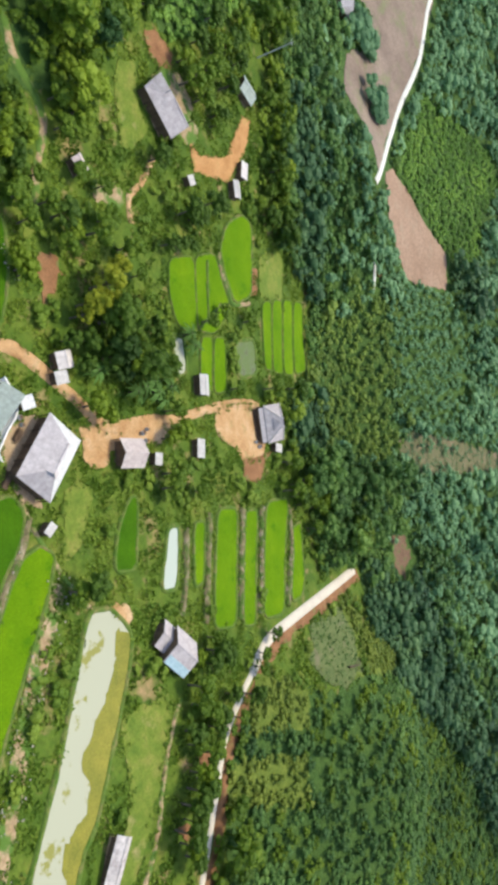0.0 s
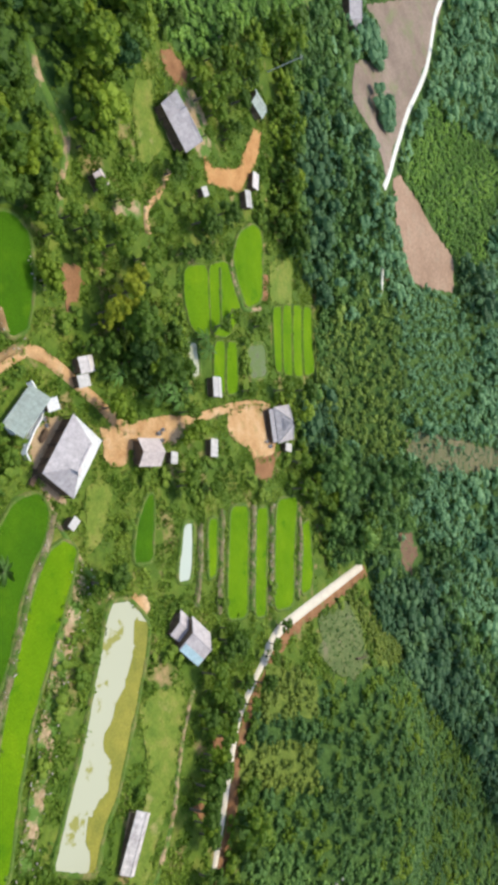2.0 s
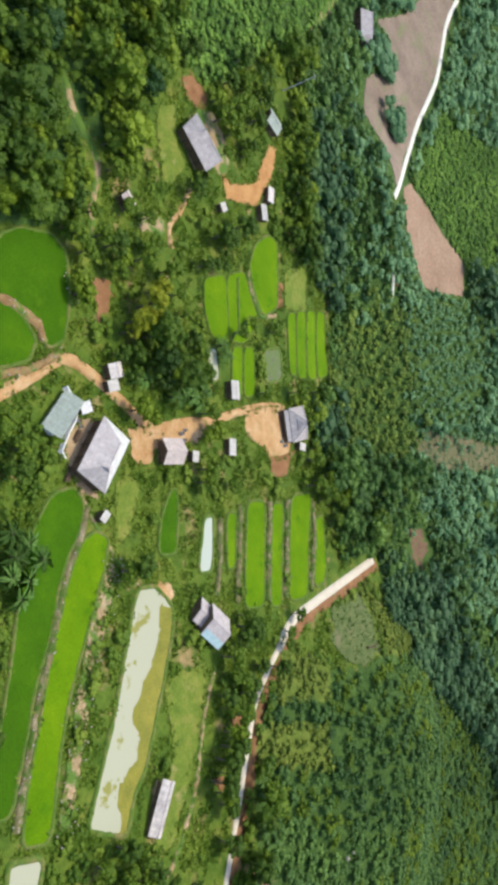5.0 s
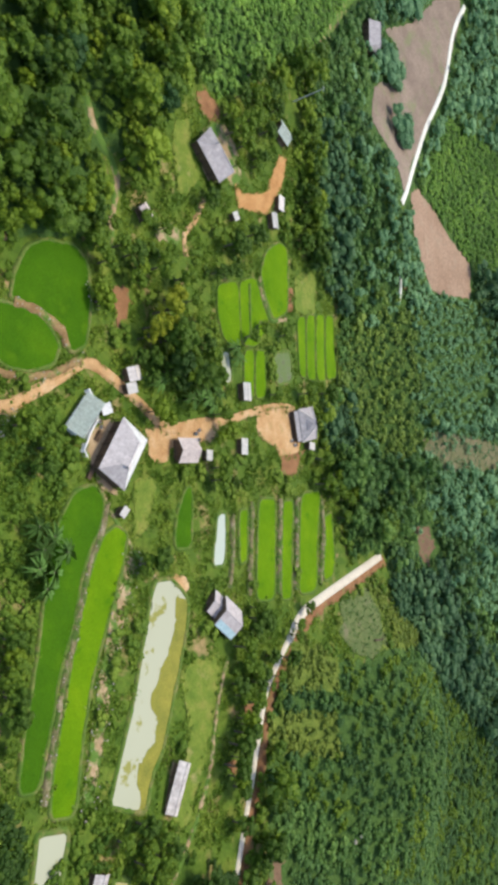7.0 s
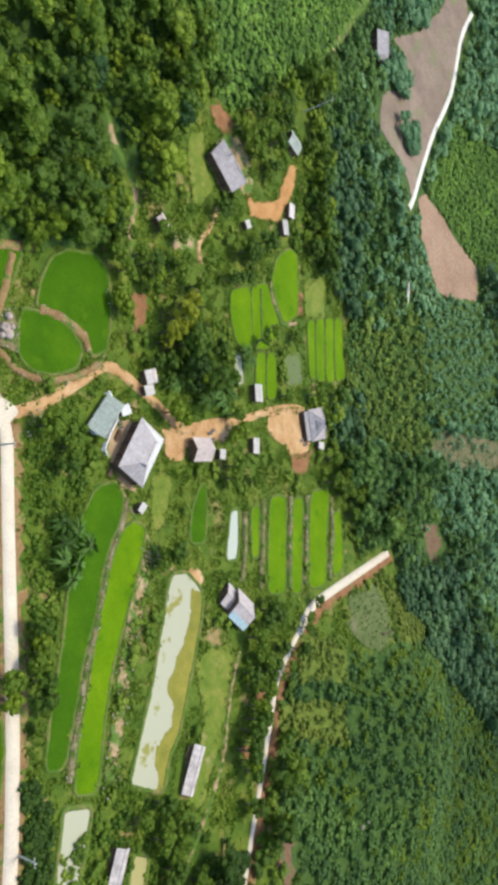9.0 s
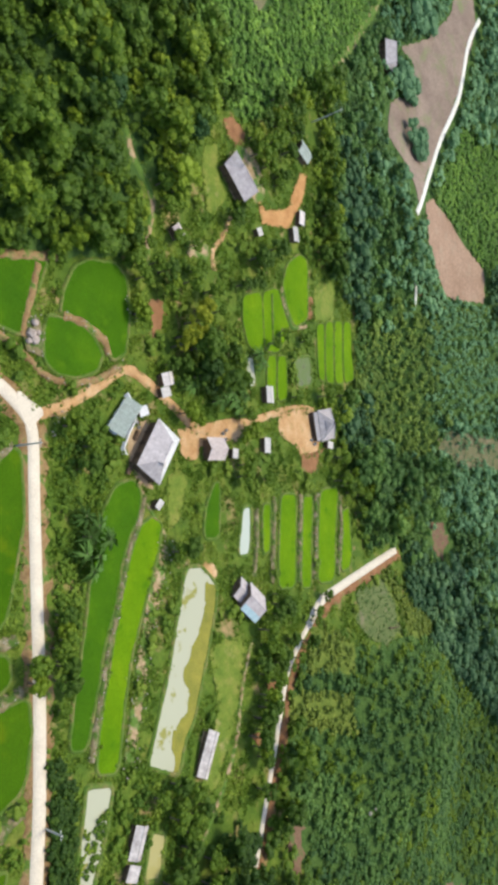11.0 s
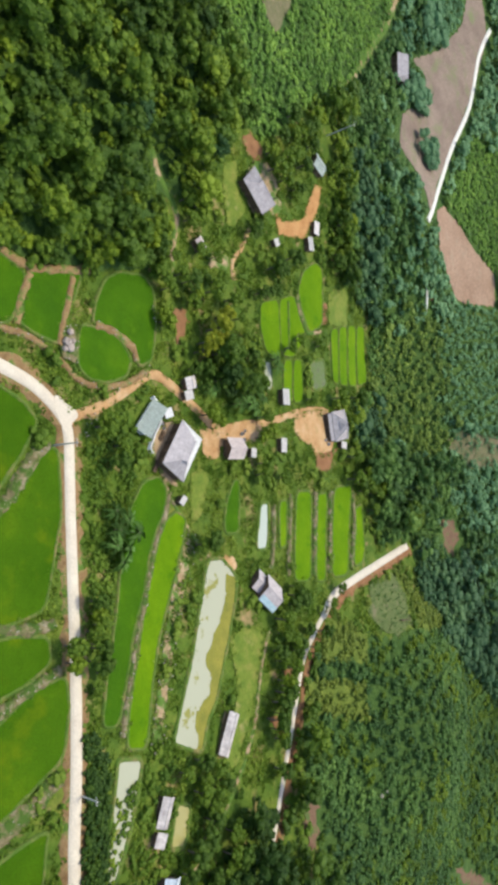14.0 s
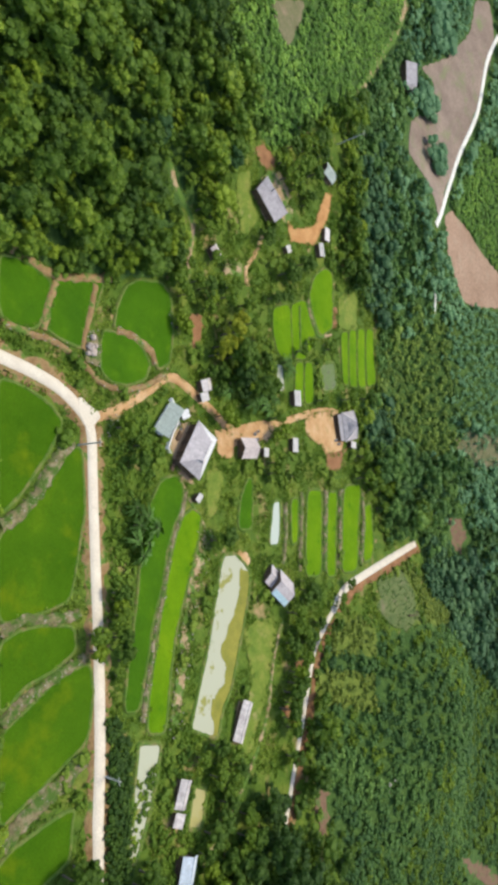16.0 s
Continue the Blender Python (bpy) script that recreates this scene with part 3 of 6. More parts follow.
def water(name, col, edge, lo, hi, scale=0.25):
    """Standing water in one base colour, with floating algae in patches."""
    m, t, b = material(name)
    mask = ramp(t, noise_node(t, scale, 6, 0.62), [(lo, (0, 0, 0)), (hi, (1, 1, 1))])
    t.links.new(mixed(t, mask, col, edge), b.inputs["Base Color"])
    rgh = ramp(t, mask, [(0.0, (0.08, 0.08, 0.08)), (1.0, (0.6, 0.6, 0.6))])
    t.links.new(rgh, b.inputs["Roughness"])
    b.inputs["IOR"].default_value = 1.33
    relief(t, b, noise_node(t, 1.5, 3), 0.06, 0.05)
    return m


# pale base colours of these two paint in the sky's reflection
M_WATER = water("sky_toned_water", (0.355, 0.35, 0.245), (0.21, 0.2, 0.04), 0.6, 0.64)
M_WATER_PALE = water("sky_pale_water", (0.38, 0.41, 0.345), (0.25, 0.34, 0.2), 0.68, 0.74)
M_WATER_BROWN = water("brown_pond_water", (0.33, 0.29, 0.11), (0.46, 0.43, 0.3), 0.58, 0.66)
M_WATER_MURK = water("murky_field_water", (0.115, 0.125, 0.05), (0.085, 0.125, 0.025), 0.36, 0.5, 0.5)
M_ALGAE = surface("olive_algae", [(0.3, (0.15, 0.15, 0.012)), (0.7, (0.24, 0.21, 0.022))], 0.3, 3.0, 0.6, (0.3, 0.05))


def foliage(name, dark, mid, light):
    """Leaves: tone by tree (tint) and by leaf (island), a little light coming through."""
    m, t, b = material(name)
    geo = t.nodes.new("ShaderNodeNewGeometry")
    at = t.nodes.new("ShaderNodeAttribute")
    at.attribute_name = "tint"
    add = t.nodes.new("ShaderNodeMath")
    add.operation = "MULTIPLY_ADD"
    t.links.new(geo.outputs["Random Per Island"], add.inputs[0])
    add.inputs[1].default_value = 0.28
    t.links.new(at.outputs["Fac"], add.inputs[2])
    col = ramp(t, add.outputs[0], [(0.1, dark), (0.6, mid), (1.3 / 1.4, light)])
    t.links.new(col, b.inputs["Base Color"])
    b.inputs["Roughness"].default_value, b.inputs["Specular IOR Level"].default_value = 0.65, 0.25
    tr = t.nodes.new("ShaderNodeBsdfTranslucent")
    t.links.new(col, tr.inputs[0])
    mx = t.nodes.new("ShaderNodeMixShader")
    mx.inputs[0].default_value = 0.34
    t.links.new(b.outputs[0], mx.inputs[1])
    t.links.new(tr.outputs[0], mx.inputs[2])
    t.links.new(mx.outputs[0], t.nodes["Material Output"].inputs[0])
    return m


M_LEAF = foliage("broad_leaves", (0.03, 0.07, 0.006), (0.092, 0.162, 0.01), (0.22, 0.3, 0.02))
M_LEAF_FRESH = foliage("fresh_leaves", (0.065, 0.12, 0.005), (0.15, 0.22, 0.008), (0.27, 0.34, 0.02))
M_LEAF_KNOLL = foliage("knoll_leaves", (0.034, 0.086, 0.019), (0.095, 0.186, 0.035), (0.2, 0.315, 0.057))
M_LEAF_SLOPE = foliage("slope_leaves", (0.072, 0.125, 0.018), (0.148, 0.218, 0.032), (0.25, 0.335, 0.05))
# dark ravine green with some haze blue put into it
M_LEAF_DEEP_HAZED = foliage("hazed_ravine_leaves", (0.025, 0.068, 0.025), (0.066, 0.142, 0.05), (0.14, 0.24, 0.08))
# forest green raised and blued: distance haze put into the leaf colour
M_LEAF_HAZED = foliage("hazed_forest_leaves", (0.061, 0.15, 0.062), (0.138, 0.265, 0.112), (0.225, 0.38, 0.165))
M_LEAF_LIGHT = foliage("scrub_leaves", (0.08, 0.17, 0.022), (0.16, 0.29, 0.042), (0.27, 0.42, 0.06))
M_LEAF_BANK = foliage("bank_leaves", (0.055, 0.115, 0.008), (0.112, 0.188, 0.013), (0.2, 0.275, 0.028))
M_LEAF_PATCH = foliage("patch_leaves", (0.1, 0.15, 0.018), (0.165, 0.215, 0.026), (0.25, 0.29, 0.04))
M_LEAF_YELLOW = foliage("bamboo_leaves", (0.17, 0.21, 0.012), (0.31, 0.33, 0.02), (0.44, 0.44, 0.035))
M_BANANA = foliage("banana_leaves", (0.12, 0.23, 0.045), (0.2, 0.33, 0.07), (0.26, 0.38, 0.09))
M_BARK = surface("bark", [(0.3, (0.1, 0.08, 0.06)), (0.7, (0.2, 0.16, 0.12))], 2.0, 8.0, 0.9, (0.5, 0.03))

# ---- mesh helpers ----


def mesh_of(name, bm, mat):
    me = bpy.data.meshes.new(name)
    bm.normal_update()
    bm.to_mesh(me)
    bm.free()
    me.materials.append(mat)
    return me


def part(name, bm, mat, parent=None, label=""):
    ob = new(name, mesh_of(name, bm, mat))
    if parent is not None:
        ob.parent = parent
    return tagged(ob, label) if label else ob


def thing(name, label, category, group="", x=0.0, y=0.0, z=0.0, yaw=0.0):
    ob = new(name)
    ob.empty_display_size = 0.5
    ob.matrix_world = pose(x, y, z, 0, 0, yaw)
    return tagged(ob, label, category, group)


def quads_mesh(name, verts, mat, tint=None, smooth=False):
    """A mesh of loose quads from an (n*4, 3) array."""
    me = bpy.data.meshes.new(name)
    n = len(verts)
    me.vertices.add(n)
    me.vertices.foreach_set("co", np.ascontiguousarray(verts, np.float32).ravel())
    me.loops.add(n)
    me.loops.foreach_set("vertex_index", np.arange(n, dtype=np.int32))
    me.polygons.add(n // 4)
    me.polygons.foreach_set("loop_start", np.arange(0, n, 4, dtype=np.int32))
    me.update(calc_edges=True)
    if tint is not None:
        at = me.attributes.new("tint", "FLOAT", "POINT")
        at.data.foreach_set("value", np.ascontiguousarray(tint, np.float32))
    me.materials.append(mat)
    return me


def cut_corners(pts, rounds=2, cut=0.16, step=1.5):
    """A closed outline with its corners cut soft and its sides in even steps."""
    p = [np.array(q, float) for q in pts]
    for _ in range(rounds):
        q = []
        for i, a in enumerate(p):
            b = p[(i + 1) % len(p)]
            c = min(cut, 1.6 / max(np.linalg.norm(b - a), 0.1))
            q += [a + (b - a) * c, b + (a - b) * c]
        p = q
    out = []
    for i, a in enumerate(p):
        b = p[(i + 1) % len(p)]
        n = max(1, int(np.linalg.norm(b - a) / step))
        out += [a + (b - a) * k / n for k in range(n)]
    return out


def drape(outline, lift, cell=3.0, wobble=0.0, depth=0.6, seed=0):
    """A sheet with an eased outline that follows the ground, with sides that go down into it."""
    line = cut_corners(outline)
    r = random.Random(seed)
    line = [(p[0] + r.uniform(-wobble, wobble), p[1] + r.uniform(-wobble, wobble)) for p in line]
    bm = bmesh.new()
    bm.faces.new([bm.verts.new((x, y, 0)) for x, y in line])
    xs, ys = [p[0] for p in line], [p[1] for p in line]
    for axis, lo, hi in ((0, min(xs), max(xs)), (1, min(ys), max(ys))):
        k = lo + cell
        while k < hi - 0.3:
            co, no = [0, 0, 0], [0, 0, 0]
            co[axis], no[axis] = k, 1
            bmesh.ops.bisect_plane(bm, geom=bm.verts[:] + bm.edges[:] + bm.faces[:], plane_co=co, plane_no=no)
            k += cell
    if sum(f.normal.z for f in bm.faces) < 0:
        bmesh.ops.reverse_faces(bm, faces=bm.faces)
    edges = [e for e in bm.edges if e.is_boundary]
    ret = bmesh.ops.extrude_edge_only(bm, edges=edges)
    low = {v for v in ret["geom"] if isinstance(v, bmesh.types.BMVert)}
    for v in bm.verts:
        v.co.z = gz(v.co.x, v.co.y) + lift - (depth if v in low else 0)
    return bm


def ribbon(pts, width, lift, depth=0.4, closed=False, crown=0.0, ragged=0.0, seed=0, step=1.5, ease=True):
    """A strip along a line over the ground: a flat or crowned top with sides."""
    line = (cut_corners(pts, step=step) if closed else smooth_line(pts, step)) if ease else [np.array(p, float) for p in pts]
    n = len(line)
    r = random.Random(seed)
    bm = bmesh.new()
    rows = []
    for i, p in enumerate(line):
        a, b = (line[(i - 1) % n], line[(i + 1) % n]) if closed else (line[max(i - 1, 0)], line[min(i + 1, n - 1)])
        d = (b - a) / max(np.linalg.norm(b - a), 1e-6)
        s = np.array([-d[1], d[0]])
        hw = [width / 2 * (1 + r.uniform(-ragged, ragged)) for _ in range(2)]
        row = []
        for off, dz in ((-hw[0] - depth * 0.5, -depth), (-hw[0], 0.0), (0, crown), (hw[1], 0.0), (hw[1] + depth * 0.5, -depth)):
            q = p + s * off
            row.append(bm.verts.new((q[0], q[1], gz(q[0], q[1]) + lift + dz)))
        rows.append(row)
    for i in range(n if closed else n - 1):
        a, b = rows[i], rows[(i + 1) % n]
        for k in range(4):
            bm.faces.new((a[k], b[k], b[k + 1], a[k + 1]))
    if sum(f.normal.z for f in bm.faces if f.normal_update() is None) < 0:
        bmesh.ops.reverse_faces(bm, faces=bm.faces)
    for f in bm.faces:
        f.smooth = True
    return bm


def box(bm, x0, x1, y0, y1, z0, z1, bev=0.0):
    made = bmesh.ops.create_cube(bm, size=1, matrix=Matrix.LocRotScale(((x0 + x1) / 2, (y0 + y1) / 2, (z0 + z1) / 2), None, (x1 - x0, y1 - y0, z1 - z0)))
    if bev:
        es = {e for v in made["verts"] for e in v.link_edges}
        bmesh.ops.bevel(bm, geom=list(es), offset=bev, segments=1, affect="EDGES")
    return bm


def one_box(*a, bev=0.0):
    return box(bmesh.new(), *a, bev=bev)


def slab(pts, thick, uv_u=(1, 0), lip=True):
    """A sheet of a roof: a flat outline with thickness; its map runs along the eave and up the slope in metres."""
    bm = bmesh.new()
    top = [bm.verts.new(p) for p in pts]
    nrm = (Vector(pts[1]) - Vector(pts[0])).cross(Vector(pts[-1]) - Vector(pts[0])).normalized()
    if nrm.z < 0:
        nrm = -nrm
    low = [bm.verts.new(Vector(p) - nrm * thick) for p in pts]
    faces = [bm.faces.new(top), bm.faces.new(low[::-1])]
    n = len(pts)
    for i in range(n):
        faces.append(bm.faces.new((top[i], low[i], low[(i + 1) % n], top[(i + 1) % n])))
    bmesh.ops.recalc_face_normals(bm, faces=bm.faces)
    lay = bm.loops.layers.uv.new("UVMap")
    u = (Vector(pts[1]) - Vector(pts[0])).normalized()
    v = nrm.cross(u)
    for f in bm.faces:
        for lp in f.loops:
            d = lp.vert.co - Vector(pts[0])
            lp[lay].uv = (d.dot(u), d.dot(v))
    return bm


# ---- ground ----
def axis(fine0, fine1, step, far0, far1):
    mid = list(np.arange(fine0, fine1 + 0.1, step))
    left, right, s = [], [], step
    v = fine0
    while v > far0:
        s *= 1.35
        v -= s
        left.append(v)
    v, s = fine1, step
    while v < far1:
        s *= 1.35
        v += s
        right.append(v)
    return np.array(left[::-1] + mid + right)


gx, gy = axis(-230, 200, 2.0, -2500, 2500), axis(40, 420, 2.0, -2300, 2700)
GX, GY = np.meshgrid(gx, gy)
GZ = ground_z(GX, GY)
ground_me = bpy.data.meshes.new("ground")
nx, ny = len(gx), len(gy)
idx = np.arange(nx * ny).reshape(ny, nx)
ground_me.from_pydata(np.stack([GX, GY, GZ], -1).reshape(-1, 3).tolist(), [], np.stack([idx[:-1, :-1], idx[:-1, 1:], idx[1:, 1:], idx[1:, :-1]], -1).reshape(-1, 4).tolist())
ground_me.materials.append(M_GROUND)
ground_me.polygons.foreach_set("use_smooth", np.ones(len(ground_me.polygons), bool))
tagged(new("ground", ground_me), "green weedy valley floor with bare brown soil patches", "ground", kind="structure")


def sheet(name, outline, lift, mat, label, category, cell=3.0, wobble=0.16, seed=1):
    return tagged(part(name, drape(outline, lift, cell, wobble, 0.5, seed), mat), label, category, kind="structure")


# roads and tracks
tagged(part("road_shoulder", ribbon(ROAD, 5.6, 0.1, 0.3, ragged=0.3, seed=3), M_SHOULDER), "pale earthen shoulder beside the concrete road", "ground", kind="structure")
tagged(part("road", ribbon(ROAD, 2.5, 0.2, 0.25, crown=0.04), M_CONCRETE), "narrow cream concrete village road", "road", kind="structure")
tagged(part("junction_apron", drape(APRON, 0.26, 2, 0.0, 0.35), M_CONCRETE), "cream concrete apron at the road fork", "road", kind="structure")
tagged(part("dirt_track", ribbon(TRACK, 2.2, 0.16, 0.3, ragged=0.1, seed=4), M_DIRT), "sandy orange dirt track to the houses", "road", kind="structure")
tagged(part("dirt_track", ribbon(TRACK_B, 2.0, 0.18, 0.3, ragged=0.12, seed=44), M_DIRT), "sandy orange dirt track between yard and clearing", "road", kind="structure")
tagged(part("hill_road_shoulder", ribbon(ROAD2_SIDE, 2.6, 0.16, 0.4, ragged=0.5, seed=5), M_RED), "red cut earth beside the hill road", "ground", kind="structure")
tagged(part("hill_road", ribbon(ROAD2[4:], 1.2, 0.25, 0.35), M_CONCRETE), "narrow broken concrete road beside the knoll", "road", kind="structure")
tagged(part("hill_road", ribbon(ROAD2[:5], 2.1, 0.27, 0.35), M_CONCRETE), "pale concrete road climbing beside the knoll", "road", kind="structure")
tagged(part("far_road", ribbon(ROAD3, 2.1, 0.3, 0.4), M_BLEACHED), "white concrete road along a far brown field", "road", kind="structure")
tagged(part("far_road", ribbon(ROAD3_BIT, 0.7, 0.6, 0.4, step=0.8), M_BLEACHED), "short white stretch of the far road between trees", "road", kind="structure")
tagged(part("hill_track", ribbon(TAN_TRAIL, 3.0, 0.2, 0.4, ragged=0.3, seed=16), M_PALE), "tan earth track through the scrub", "path", kind="structure")
tagged(part("pond_path", ribbon(TRACK_LOW, 0.75, 0.2, 0.3, ragged=0.5, seed=17), M_PALE), "worn narrow path along the grass strip", "path", kind="structure")
tagged(part("field_path", ribbon(PATHLINE, 0.7, 0.25, 0.3, ragged=0.2, seed=18), M_PALE), "narrow footpath from the house to the pond", "path", kind="structure")
for k, (line, width, mat) in enumerate([(BANK_A, 2.4, M_BANK), (BANK_B, 2.0, M_BANK), (BANK_C, 1.8, M_BANK), (BANK_D, 3.0, M_BANK), (RIM_A, 1.6, M_SHOULDER), (RIM_B, 1.1, M_SHOULDER), (RIM_C, 1.5, M_SHOULDER), (RIM_D, 1.3, M_SHOULDER), (RIM_E, 1.6, M_SHOULDER), (RIM_F, 1.3, M_BANK), (STRIP_A, 1.6, M_BANK), (STRIP_B, 1.6, M_BANK), (STRIP_C, 1.4, M_BANK), (STRIP_D, 1.5, M_BANK), (STRIP_E, 1.3, M_BANK), (PATH_E, 0.8, M_PALE), (DIVIDE_E, 0.8, M_BUND), (DIVIDE_F, 0.8, M_BUND)]):
    tagged(part("field_bank", ribbon(line, width, 0.45, 0.55, crown=0.2, ragged=0.35, seed=70 + k, step=0.9), mat), "rough bank of earth and stones between rice fields", "bank", kind="structure")
tagged(part("forest_trail", ribbon(TRAIL, 1.5, 0.14, 0.25, ragged=0.4, seed=6), M_PALE), "faint tan footpath through trees", "path", kind="structure")

sheet("earth_yard", YARD, 0.12, M_DIRT, "bare orange earth yard between huts", "yard", 1.5, 0.25, 2)
sheet("earth_clearing", CLEARING, 0.12, M_DIRT, "trampled sandy clearing before the pavilion", "yard", 1.5, 0.25, 3)
sheet("house_yard", HOUSEYARD, 0.14, M_PATIO, "brown swept yard beside the big house", "yard", seed=4)
sheet("farm_yard", FARM_YARD, 0.1, M_PALE, "worn brown earth round the farmhouse", "yard", 1.5, 0.5, 49)
sheet("red_slope", RED_A, 0.12, M_RED, "bare red earth slope behind a house", "ground", 1.5, 0.6, 5)
sheet("red_yard", RED_B, 0.12, M_ORANGE, "orange earth drive between farm sheds", "yard", 1.5, 0.4, 6)
sheet("lawn", LAWN, 0.12, M_GRASS, "yellow-green mown grass beside the house", "lawn", 1.5, 0.5, 7)
sheet("grass_strip", GRASS_STRIP, 0.12, M_GRASS, "light green grass strip along the pond", "lawn", 1.5, 0.5, 8)
sheet("grass_verge", GRASS_A, 0.12, M_GRASS, "light green grass beside the big house", "lawn", 1.5, 0.5, 9)
sheet("bare_bank", EARTH_STRIP, 0.14, M_PALE, "patchy bare soil bank between field and pond", "ground", seed=10)
sheet("fallow_grass", GRASS_E, 0.12, M_GRASS, "pale fallow grass plot above the rice strips", "lawn", 2, 0.8, 45)
sheet("red_clearing", RED_C, 0.2, M_RED_DULL, "bare red earth clearing in the forest", "ground", 2, 1.4, 14)
sheet("red_plot", RED_D, 0.2, M_RED_DULL, "reddish bare plot beside the hill road", "ground", 2, 1.4, 15)
sheet("red_cutting", RED_E, 0.2, M_RED_DULL, "red earth cutting among trees", "ground", 2, 1.4, 16)
sheet("fallow_plot", TOPBROWN, 0.2, M_THIN, "dull brown fallow plot in the scrub", "field", 4, 0.6, 17)
sheet("red_gully", RED_G, 0.15, M_RED, "reddish earth gully between trees", "ground", 1.2, 0.8, 31)
sheet("worn_grass", RED_I, 0.12, M_PALE, "worn brownish grass beside a field shed", "ground", 2, 0.5, 32)
sheet("grass_ride", STRIP_T, 0.12, M_GRASS, "narrow light grass ride through the trees", "lawn", 2, 0.4, 33)
sheet("red_cut", PAVRED, 0.2, M_RED, "red earth cut below the sandy clearing", "ground", 2, 0.3, 34)
sheet("pond_head", RED_J, 0.2, M_DIRT, "bare orange earth at the head of the pond", "ground", 2, 0.4, 35)
sheet("red_bank", RED_K, 0.2, M_RED, "small red earth scar beside the hill road", "ground", 2, 0.4, 36)
sheet("red_bank", RED_L, 0.2, M_RED, "small red earth scar beside the hill road", "ground", 2, 0.4, 37)
sheet("red_verge", RED_BIT, 0.3, M_RED, "red earth verge of the far road", "ground", 2, 0.3, 38)
sheet("thin_slope", THIN_B, 0.2, M_THIN, "brownish thinly grown slope in the forest", "ground", 4, 1.2, 39)
tagged(part("dirt_path", ribbon(PATH_L, 1.3, 0.14, 0.25, ragged=0.4, seed=40), M_DIRT), "tan dirt path below the farmhouse", "path", kind="structure")
sheet("red_scar", RED_F, 0.2, M_RED, "red earth scar beside a rice field", "ground", 2, 0.2, 19)
sheet("stony_mound", MOUND, 0.5, M_BANK, "heap of stones and soil beside a rice field", "mound", 1.5, 0.3, 18)
sheet("ploughed_field", WEDGE, 0.2, M_TILLED, "brown ploughed field at the forest edge", "field", 6, 0.6, 11)
sheet("brown_field", BROWN, 0.2, M_BROWN, "brown fallow field beside the white road", "field", 6, 0.6, 12)
sheet("knoll_clearing", SLOPE_R, 0.2, M_CLEAR, "thinly grown grey-green clearing on the knoll", "ground", 2, 1.6, 13)

# floor sheets carry the shade beneath the plants in their colour
sheet("knoll_floor", HILL, 0.12, M_FLOOR_SHADED, "green leafy floor of the overgrown knoll, darkened as if shaded", "ground", 4, 1.5, 41)
sheet("regrowth_patch", PATCH, 0.22, M_OLIVE, "yellow-green regrowth patch on the knoll", "ground", 2, 1.2, 51)
sheet("regrowth_patch", PATCH_B, 0.22, M_OLIVE, "yellow-green regrowth patch on the knoll", "ground", 2, 1.2, 52)
sheet("regrowth_patch", KNOLL_TIP, 0.16, M_OLIVE, "yellow-green grass round the knoll clearing", "ground", 2, 1.0, 53)
sheet("ravine_floor", RAVINE, 0.1, M_FLOOR_SHADED, "green leafy floor of the ravine forest, darkened as if shaded", "ground", 4, 1.5, 42)

sheet("forest_floor", FAR_FLOOR, 0.07, M_FLOOR_SHADED, "green leafy floor of the far forest", "ground", 5, 1.5, 50)
sheet("scrub_floor", SCRUB, 0.1, M_FLOOR_SHADED, "green leafy floor beneath the scrub", "ground", 4, 1.0, 46)
sheet("scrub_floor", SCRUB_B, 0.1, M_FLOOR_SHADED, "green leafy floor beneath the far scrub", "ground", 4, 1.0, 47)
sheet("wood_floor", FOREST_L, 0.1, M_FLOOR_SHADED, "green leafy floor of the near wood", "ground", 4, 1.0, 48)

# rice fields, each with its bank
FIELDS = [
    (A1, 1, "deep green rice field with an earth bank"), (A2, 1, "deep green rice field with an earth bank"),
    (A3, 1, "rounded deep green rice terrace"), (A4, 1, "small rounded rice terrace with stony bank"),
    (B1, 2, "bright green rice field beside the road"), (B2, 2, "long bright green rice field beside the road"),
    (B3, 2, "bright green rice field between weedy banks"), (B4, 2, "long bright green rice field beside the road"),
    (B5, 2, "bright green rice field between weedy banks"), (C1, 1, "long deep green rice terrace"),
    (C2, 0, "long bright green rice terrace"), (D0, 0, "narrow bright green rice strip"),
    (D1, 0, "bright green rice strip with earth banks"), (D2, 0, "narrow bright green rice strip"),
    (D3, 0, "bright green rice strip with earth banks"), (D4, 0, "bright green rice strip at the forest edge"),
    (E1, 0, "small bright green rice field"), (E2, 0, "small bright green rice field"),
    (E3, 0, "bright green rice field below the sheds"), (E4, 0, "narrow rice strip by the forest"),
    (E4B, 0, "narrow rice strip by the forest"), (E4C, 0, "narrow rice strip by the forest"), (E4D, 0, "narrow rice strip by the forest"), (E5, 0, "narrow yellow-green rice strip"),
    (E6, 0, "narrow yellow-green rice strip"), (F2, 1, "deep green rice plot behind the huts"),
]


def rice_field(outline, deep, label, seed, bank=0.7):
    ob = thing("rice_field", label, "rice field", "rice fields")
    bm = drape(outline, 0.32, 2.0, 0.12, 0.6, seed)
    r = random.Random(seed)
    for v in bm.verts:
        if not v.is_boundary:
            v.co.z += r.uniform(-0.07, 0.07)
    part("rice", bm, (M_RICE, M_RICE_DEEP, M_RICE_MID)[deep], ob)
    part("bank", ribbon(outline, bank, 0.34, 0.45, True, 0.12, 0.35, seed), M_BUND, ob, "weedy earth bank")
    return ob


for i, (outline, deep, label) in enumerate(FIELDS):
    rice_field(outline, deep, label, 20 + i, 0.3 if label.startswith(("narrow rice", "small bright", "narrow yellow")) else 0.6)


